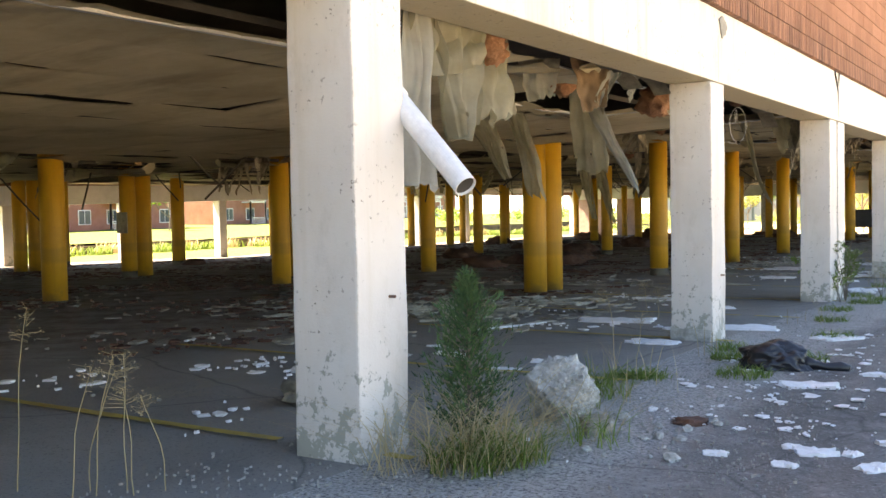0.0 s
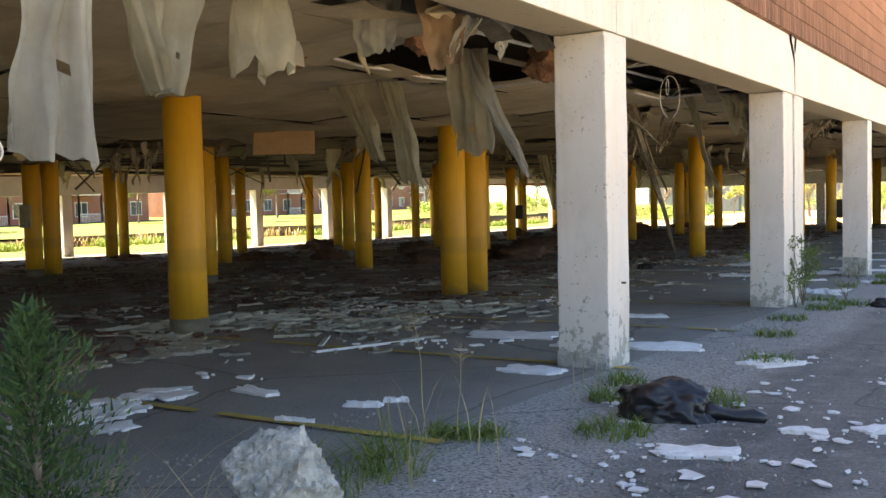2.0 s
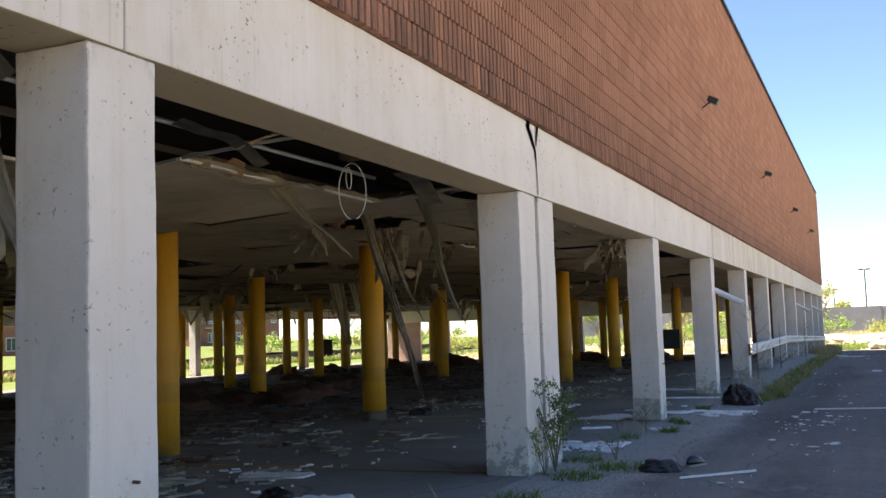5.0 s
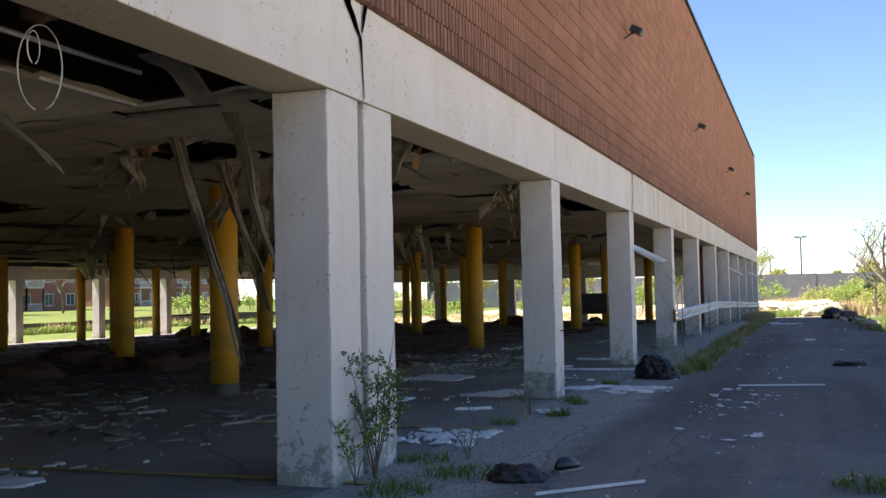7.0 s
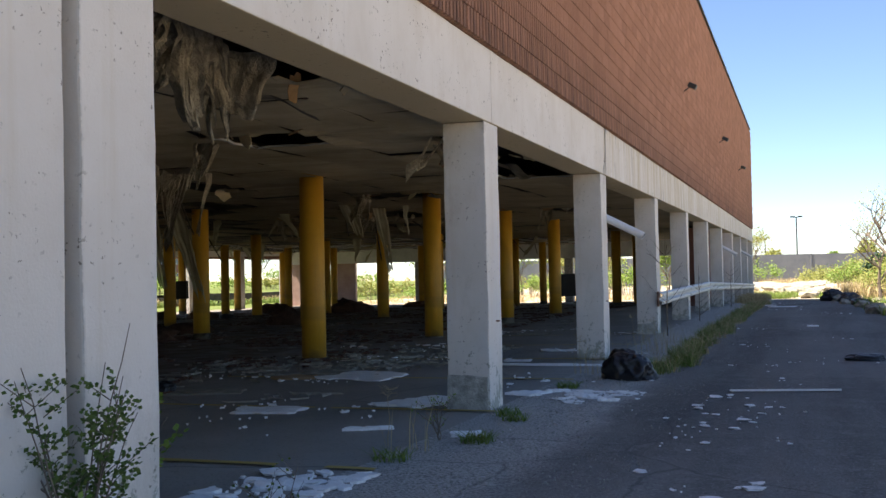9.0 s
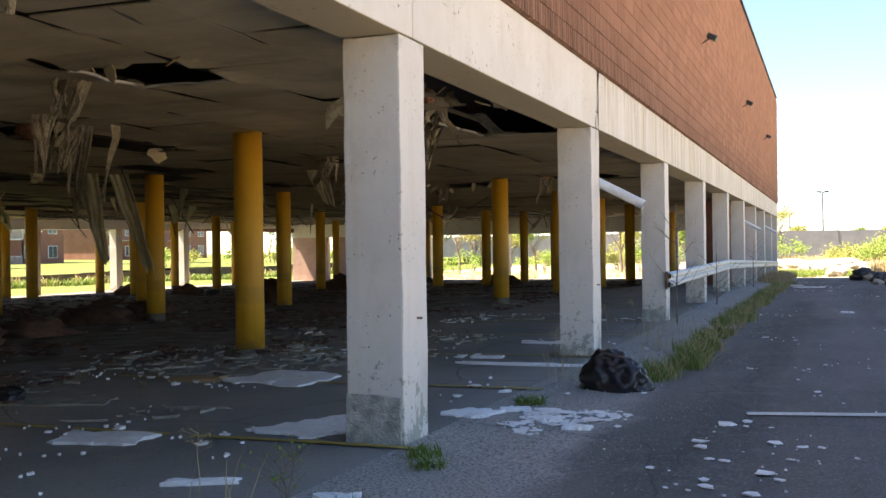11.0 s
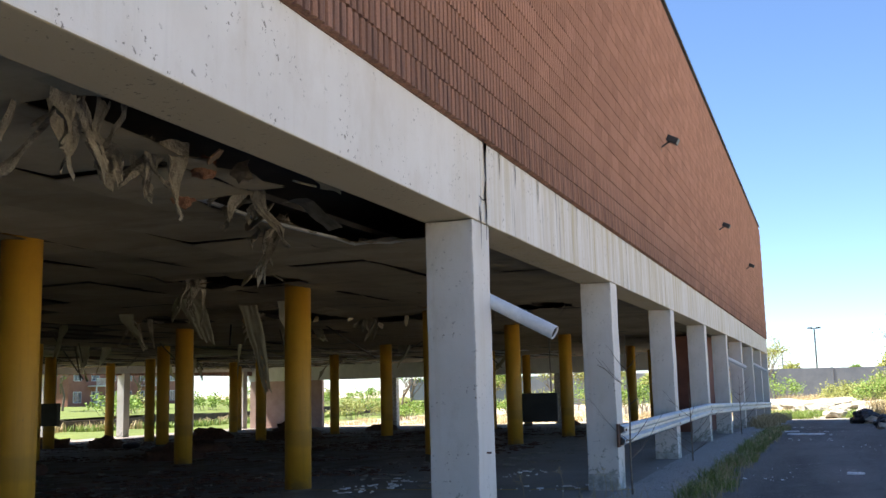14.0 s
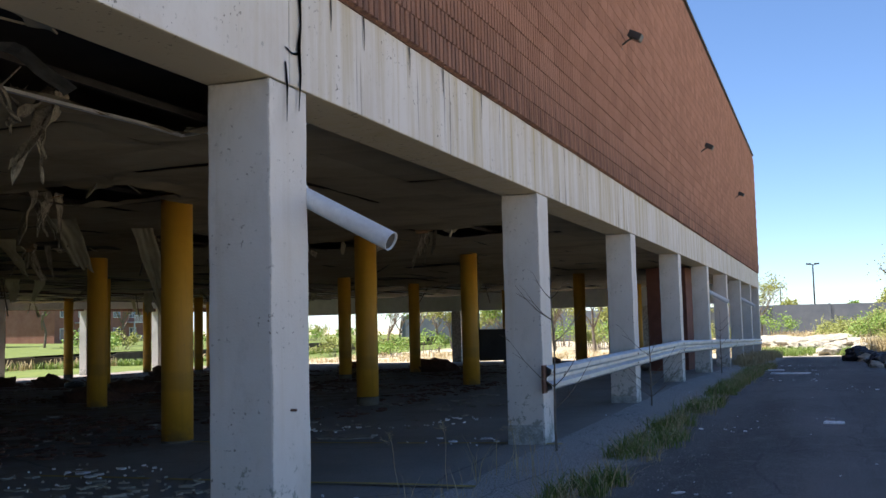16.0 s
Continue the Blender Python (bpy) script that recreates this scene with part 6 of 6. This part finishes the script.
# drive edge to the north-east: bushes, dry grass, rubble, a fence
G = -1.05
_rng = random.Random(31)
for k in range(26):
    y = 62 + k * 2.6
    x = 7.3 + _rng.uniform(-0.5, 2.5) + 0.02 * (y - 60)
    thicket(x, y, grade(x, y), _rng.uniform(1.0, 1.8), _rng.uniform(1.2, 2.0), _rng.uniform(1.2, 2.6), 300 + k, (M_LEAF2, M_LEAF, M_LEAF2)[k % 3], 900, 0.11, "tangled yellow-green bush at the drive edge", 30)
for k in range(10):
    x, y = _rng.uniform(9, 15), _rng.uniform(75, 125)
    tree(x, y, grade(x, y), _rng.uniform(3.5, 6), 400 + k, (M_LEAF2, M_LEAF)[k % 2], 700, 0.4, 0.16, "slim young tree in pale spring leaf behind the bushes", k % 3 == 0)
tree(11.0, 88.0, G, 4.0, 431, M_DARKLEAF, 1800, 0.1, 0.18, "dark evergreen tree among the bushes")
for k in range(22):
    x, y = _rng.uniform(4.2, 15), _rng.uniform(96, 130)
    thicket(x, y, grade(x, y), 2.2, 2.0, _rng.uniform(1.6, 2.8) + 0.14 * (x - 4), 370 + k, (M_LEAF2, M_LEAF2, M_LEAF)[k % 3], 1000, 0.15, "tall yellow-green bush beyond the rubble", 34)
tree(8.6, 97.0, G, 3.6, 432, M_DARKLEAF, 1800, 0.1, 0.18, "dark evergreen tree among the bushes")
thicket(5.4, 118.0, G, 2.2, 2.0, 2.2, 351, M_DARKLEAF, 700, 0.12, "dark twiggy bush before the grey wall", 40)
tree(6.0, 47.0, grade(6.0, 47), 5.0, 440, M_LEAF2, 420, 0.6, 0.07, "slender overhanging tree with sparse new leaves")
tree(6.3, 60.0, grade(6.3, 60), 4.6, 441, M_LEAF2, 380, 0.6, 0.07, "slender overhanging tree with sparse new leaves")
FIELD = [(_rng.uniform(-1, 9), _rng.uniform(108, 128), 1.0, 90) for _ in range(60)] + [(_rng.uniform(5.6, 10), _rng.uniform(58, 100), 0.6, 70) for _ in range(60)]
blades("dry_grass_field", FIELD, 1.15, M_STRAW, "tall dry tan grass before the grey wall", 11, 0.35, 0.018)
blades("grass_field", [(_rng.uniform(-1, 8), _rng.uniform(85, 97), 0.8, 120) for _ in range(60)] + [(_rng.uniform(5.3, 7), _rng.uniform(40, 85), 0.5, 80) for _ in range(50)], 0.4, M_GRASS, "green grass beyond the end of the drive", 12, 0.5, 0.012)
blades("dry_grass", [(0.5 + _rng.uniform(-0.4, 0.4), _rng.uniform(60, 81), 0.3, 60) for _ in range(40)], 0.55, M_STRAW, "dry weeds along the foot of the far columns", 13, 0.5, 0.008)
for k, (x, y, r) in enumerate([(2.5, 106, 4.5), (6.5, 103, 3.6), (-1.0, 109, 4.0), (4.5, 112, 4.2)]):
    lump(x, y, grade(x, y) - 0.2, r, M_STONE, "rubble_mound", "low pale mound of tipped rubble and soil", "rubble mound", "rubble mounds", 0.24, 480 + k, 0.4, 2.0, 4)
for k in range(60):
    x, y = _rng.uniform(0.5, 9.5), _rng.gauss(101, 5)
    r = _rng.uniform(0.15, 0.75)
    lump(x, y, grade(x, y) + r * 0.25, r, M_STONE, "rubble_block", "pale broken rubble block dumped past the drive", "rubble", "rubble pile", 0.5, 500 + k, 0.6, 1.7, 2)
for k in range(9):
    x, y = 5.0 + _rng.uniform(-0.3, 0.9), 42 + k * 3.2
    lump(x, y, grade(x, y) + 0.08, _rng.uniform(0.15, 0.4), M_STONE, "rubble_block", "pale broken rubble block at the sunlit drive edge", "rubble", "edge rubble", 0.6, 600 + k, 0.6, 1.7, 2)


def tyre(x, y, yaw, tilt):
    t = thing("tyre", "dumped black car tyre at the drive edge", "tyre", pose(x, y, grade(x, y) + 0.02, tilt, 0, yaw), "dumped tyres")
    bm = bmesh.new()
    n, m = 28, 10
    ring = [[bm.verts.new(((0.27 + 0.085 * math.cos(b)) * math.cos(a), (0.27 + 0.085 * math.cos(b)) * math.sin(a), 0.1 + 0.1 * math.sin(b))) for b in np.linspace(0, 2 * math.pi, m, endpoint=False)] for a in np.linspace(0, 2 * math.pi, n, endpoint=False)]
    for i in range(n):
        for j in range(m):
            bm.faces.new((ring[i][j], ring[(i + 1) % n][j], ring[(i + 1) % n][(j + 1) % m], ring[i][(j + 1) % m]))
    part("tread", bm, M_BAG, t, smooth=True)


tyre(4.9, 62.5, 20, 5)
tyre(5.2, 56.0, 0, 12)
tyre(-22.0, 52.0, 0, 3)


def fence_run():
    t = thing("rail_fence", "weathered low rail fence half hidden in bushes", "fence", pose(7.6, 66, 0))
    for k in range(9):
        y = k * 2.4
        g = grade(7.6, 66 + y)
        part("post", box(-0.06, y - 0.06, g - 0.1, 0.06, y + 0.06, g + 1.0, 0.008), M_CONC, t)
        if k < 8:
            g2 = grade(7.6, 66 + y + 2.4)
            for dz in (0.55, 0.9):
                part("rail", tube([(0, y, g + dz), (0, y + 2.4, g2 + dz)], 0.04, 6), M_CONC, t)


fence_run()

# grey panel wall across the end, with lamp posts behind it
t = thing("panel_wall", "long grey sound wall of panels between posts", "wall", pose(0, 150, 0), kind="structure")
for k in range(16):
    x = -52 + k * 7.0
    part("panel", box(x + 0.12, -0.08, -1.4, x + 6.88, 0.08, 2.72 + 0.03 * (k % 2), 0.01), M_GREYWALL, t)
    part("post", box(x - 0.12, -0.16, -1.4, x + 0.12, 0.16, 2.8, 0.01), M_GREYWALL, t)


def lamp_post(x, y, h):
    t = thing("street_lamp", "tall dark car park lamp post with a flat head", "street lamp", pose(x, y, -1.2), "lamp posts")
    part("pole", tube([(0, 0, 0), (0, 0, h)], [0.13, 0.09], 10), M_BLACK, t)
    part("arm", box(-0.5, -0.05, h - 0.1, 0.5, 0.05, h, 0.01), M_BLACK, t)
    for s in (-1, 1):
        part("head", box(s * 0.55 - 0.35, -0.25, h - 0.06, s * 0.55 + 0.35, 0.25, h + 0.14, 0.02), M_BLACK, t)


lamp_post(2.2, 172, 9.9)
lamp_post(-4.2, 222, 8.2)
for k, (x, y, h, m) in enumerate([(-1.5, 190, 6.0, M_LEAF2), (-10, 200, 5.5, M_LEAF), (7, 185, 4.6, M_LEAF), (12, 178, 6.5, M_LEAF2), (17, 170, 7.0, M_LEAF2), (22, 172, 6.4, M_LEAF), (-20, 185, 6, M_LEAF), (27, 160, 7.5, M_LEAF)]):
    tree(x, y, -1.1, h, 700 + k, m, 1500, 0.5, 0.32, "hazy yellow-green tree behind the grey wall")

# through the north openings: scrub and thin trees on sunlit ground
for k in range(16):
    x, y = -40 + k * 2.4 + _rng.uniform(-0.8, 0.8), 96 + _rng.uniform(0, 26)
    if k % 2:
        tree(x, y, grade(x, y), _rng.uniform(5, 8), 800 + k, (M_LEAF, M_LEAF2)[k % 3 == 0], 1100, 0.5, 0.2, "thin scrub tree in new leaf beyond the far end", k % 5 == 0)
    else:
        thicket(x, y, grade(x, y), 2.4, 2.0, _rng.uniform(1.6, 3.2), 820 + k, (M_LEAF2, M_LEAF)[k % 4 == 0], 900, 0.16, "scrub bush on the sunlit ground beyond the far end", 30)


for k in range(22):
    x, y = -36 + k * 1.65 + _rng.uniform(-0.7, 0.7), 104 + _rng.uniform(0, 34)
    if k % 3:
        tree(x, y, grade(x, y), _rng.uniform(4.5, 7.5), 860 + k, (M_LEAF, M_LEAF2, M_LEAF2)[k % 3], 1000, 0.5, 0.2, "thin scrub tree in new leaf beyond the far end", k % 7 == 1)
    else:
        thicket(x, y - 8, grade(x, y - 8), 2.6, 2.2, _rng.uniform(1.8, 3.4), 885 + k, (M_LEAF2, M_LEAF)[k % 2], 900, 0.17, "scrub bush on the sunlit ground beyond the far end", 30)
blades("north_grass", [(_rng.uniform(-34, 0), _rng.uniform(83, 104), 0.9, 60) for _ in range(110)], 0.45, M_STRAW, "pale dry grass beyond the far end", 17, 0.5, 0.014)


# ---------------------------------------------------------------- west side beyond the deck
lawn_v, lawn_f = [], []
lx, ly = [-46.0, -52, -60, -70, -85, -110, -160, -300], list(np.arange(-40, 190, 6.0))
for y in ly:
    for x in lx:
        lawn_v.append((x, y, -0.22 + 0.18 * noise.noise(Vector((x * 0.08, y * 0.08, 0))) + (0.0 if x > -60 else 0.012 * (-60 - x))))
for j in range(len(ly) - 1):
    for i in range(len(lx) - 1):
        a = j * len(lx) + i
        lawn_f.append((a, a + len(lx), a + len(lx) + 1, a + 1))
tagged(pydata("lawn", lawn_v, lawn_f, M_LAWN, smooth=True), "bright sunlit lawn above a low retaining wall", "lawn", kind="structure")
t = thing("retaining_wall", "low dark timber retaining wall, overgrown at its foot", "retaining wall", pose(-46, 0, 0), kind="structure")
for k in range(56):
    y = -40 + k * 4.1
    part("panel", box(-0.1 + 0.03 * (k % 3), y, -1.5, 0.12 + 0.03 * (k % 3), y + 4.06, -0.24 + 0.06 * math.sin(k * 1.7), 0.02), M_RETAIN, t)
blades("verge_grass", [(-45.3 + _rng.uniform(-0.4, 1.8), _rng.uniform(5, 120), 0.7, 46) for _ in range(170)], 0.6, M_GRASS, "rough grass along the foot of the retaining wall", 14, 0.5, 0.03)
blades("verge_grass_dry", [(-45.4 + _rng.uniform(-0.3, 0.8), _rng.uniform(5, 120), 0.6, 24) for _ in range(80)], 0.8, M_STRAW, "dry grass along the foot of the retaining wall", 15, 0.4, 0.03)
blades("lawn_edge_grass", [(-47 - _rng.uniform(0, 3), _rng.uniform(5, 130), 0.9, 40) for _ in range(110)], 0.35, M_GRASS, "longer grass along the top of the retaining wall", 16, 0.5, 0.03)


def apartment(x, y, w, d, storeys, label):
    """A brick apartment block: wall, pitched roof, windows with frames, white balconies."""
    h = storeys * 2.9
    t = thing("apartment_building", label, "building", pose(x, y, -0.2), "apartment blocks")
    part("wall", box(-d, 0, 0, 0, w, h), M_APT, t)
    bm = bmesh.new()
    v = [bm.verts.new(p) for p in ((-d - 0.5, -0.5, h), (0.5, -0.5, h), (0.5, w + 0.5, h), (-d - 0.5, w + 0.5, h), (-d / 2, -0.5, h + 2.6), (-d / 2, w + 0.5, h + 2.6))]
    for f in ((0, 1, 4), (1, 2, 5, 4), (2, 3, 5), (3, 0, 4, 5), (3, 2, 1, 0)):
        bm.faces.new([v[i] for i in f])
    part("roof", bm, M_ROOF, t)
    n = int(w / 3.4)
    for s in range(storeys):
        for k in range(n):
            cy, cz = (k + 0.5) * w / n, s * 2.9 + 1.55
            if k % 3 == 1:
                b = part("balcony", box(0.0, cy - 1.4, s * 2.9 + 0.05, 1.5, cy + 1.4, s * 2.9 + 0.2), M_TRIM, t)
                bm = box(1.42, cy - 1.4, s * 2.9 + 1.05, 1.5, cy + 1.4, s * 2.9 + 1.13)
                for q in np.arange(-1.36, 1.4, 0.17):
                    add_box(bm, 1.44, cy + q - 0.02, s * 2.9 + 0.2, 1.48, cy + q + 0.02, s * 2.9 + 1.05)
                part("railing", bm, M_TRIM, b)
                part("balcony_post", box(1.36, cy - 1.4, -0.6, 1.5, cy - 1.26, s * 2.9 + 0.1), M_TRIM, b)
                part("balcony_post", box(1.36, cy + 1.26, -0.6, 1.5, cy + 1.4, s * 2.9 + 0.1), M_TRIM, b)
            win = part("window", box(0.0, cy - 0.75, cz - 0.75, 0.06, cy + 0.75, cz + 0.75), M_TRIM, t)
            part("pane", box(0.06, cy - 0.66, cz - 0.66, 0.075, cy - 0.04, cz + 0.66), M_GLASS, win)
            part("pane", box(0.06, cy + 0.04, cz - 0.66, 0.075, cy + 0.66, cz + 0.66), M_GLASS, win)


apartment(-78, 16, 26, 11, 3, "three-storey red brick apartment block with white balconies")
apartment(-80, 50, 24, 11, 3, "three-storey red brick apartment block with white balconies")
apartment(-84, 84, 26, 11, 3, "three-storey red brick apartment block with white balconies")
apartment(-90, 124, 24, 11, 2, "two-storey red brick apartment block beyond the lawn")
for k in range(13):
    x, y = -60 - _rng.uniform(0, 14), 26 + k * 9.5 + _rng.uniform(-2, 2)
    tree(x, y, -0.25, _rng.uniform(4.5, 9), 900 + k, (M_LEAF, M_LEAF2)[k % 2], 1300, 0.5, 0.26, "spring-green tree on the sunlit lawn", k % 4 == 3)
for k in range(9):
    x, y = -52 - _rng.uniform(0, 5), 90 + k * 6
    thicket(x, y, -0.3, 2.6, 2.4, _rng.uniform(1.5, 3), 950 + k, (M_LEAF, M_LEAF2)[k % 2], 800, 0.2, "loose green bush on the lawn", 26)
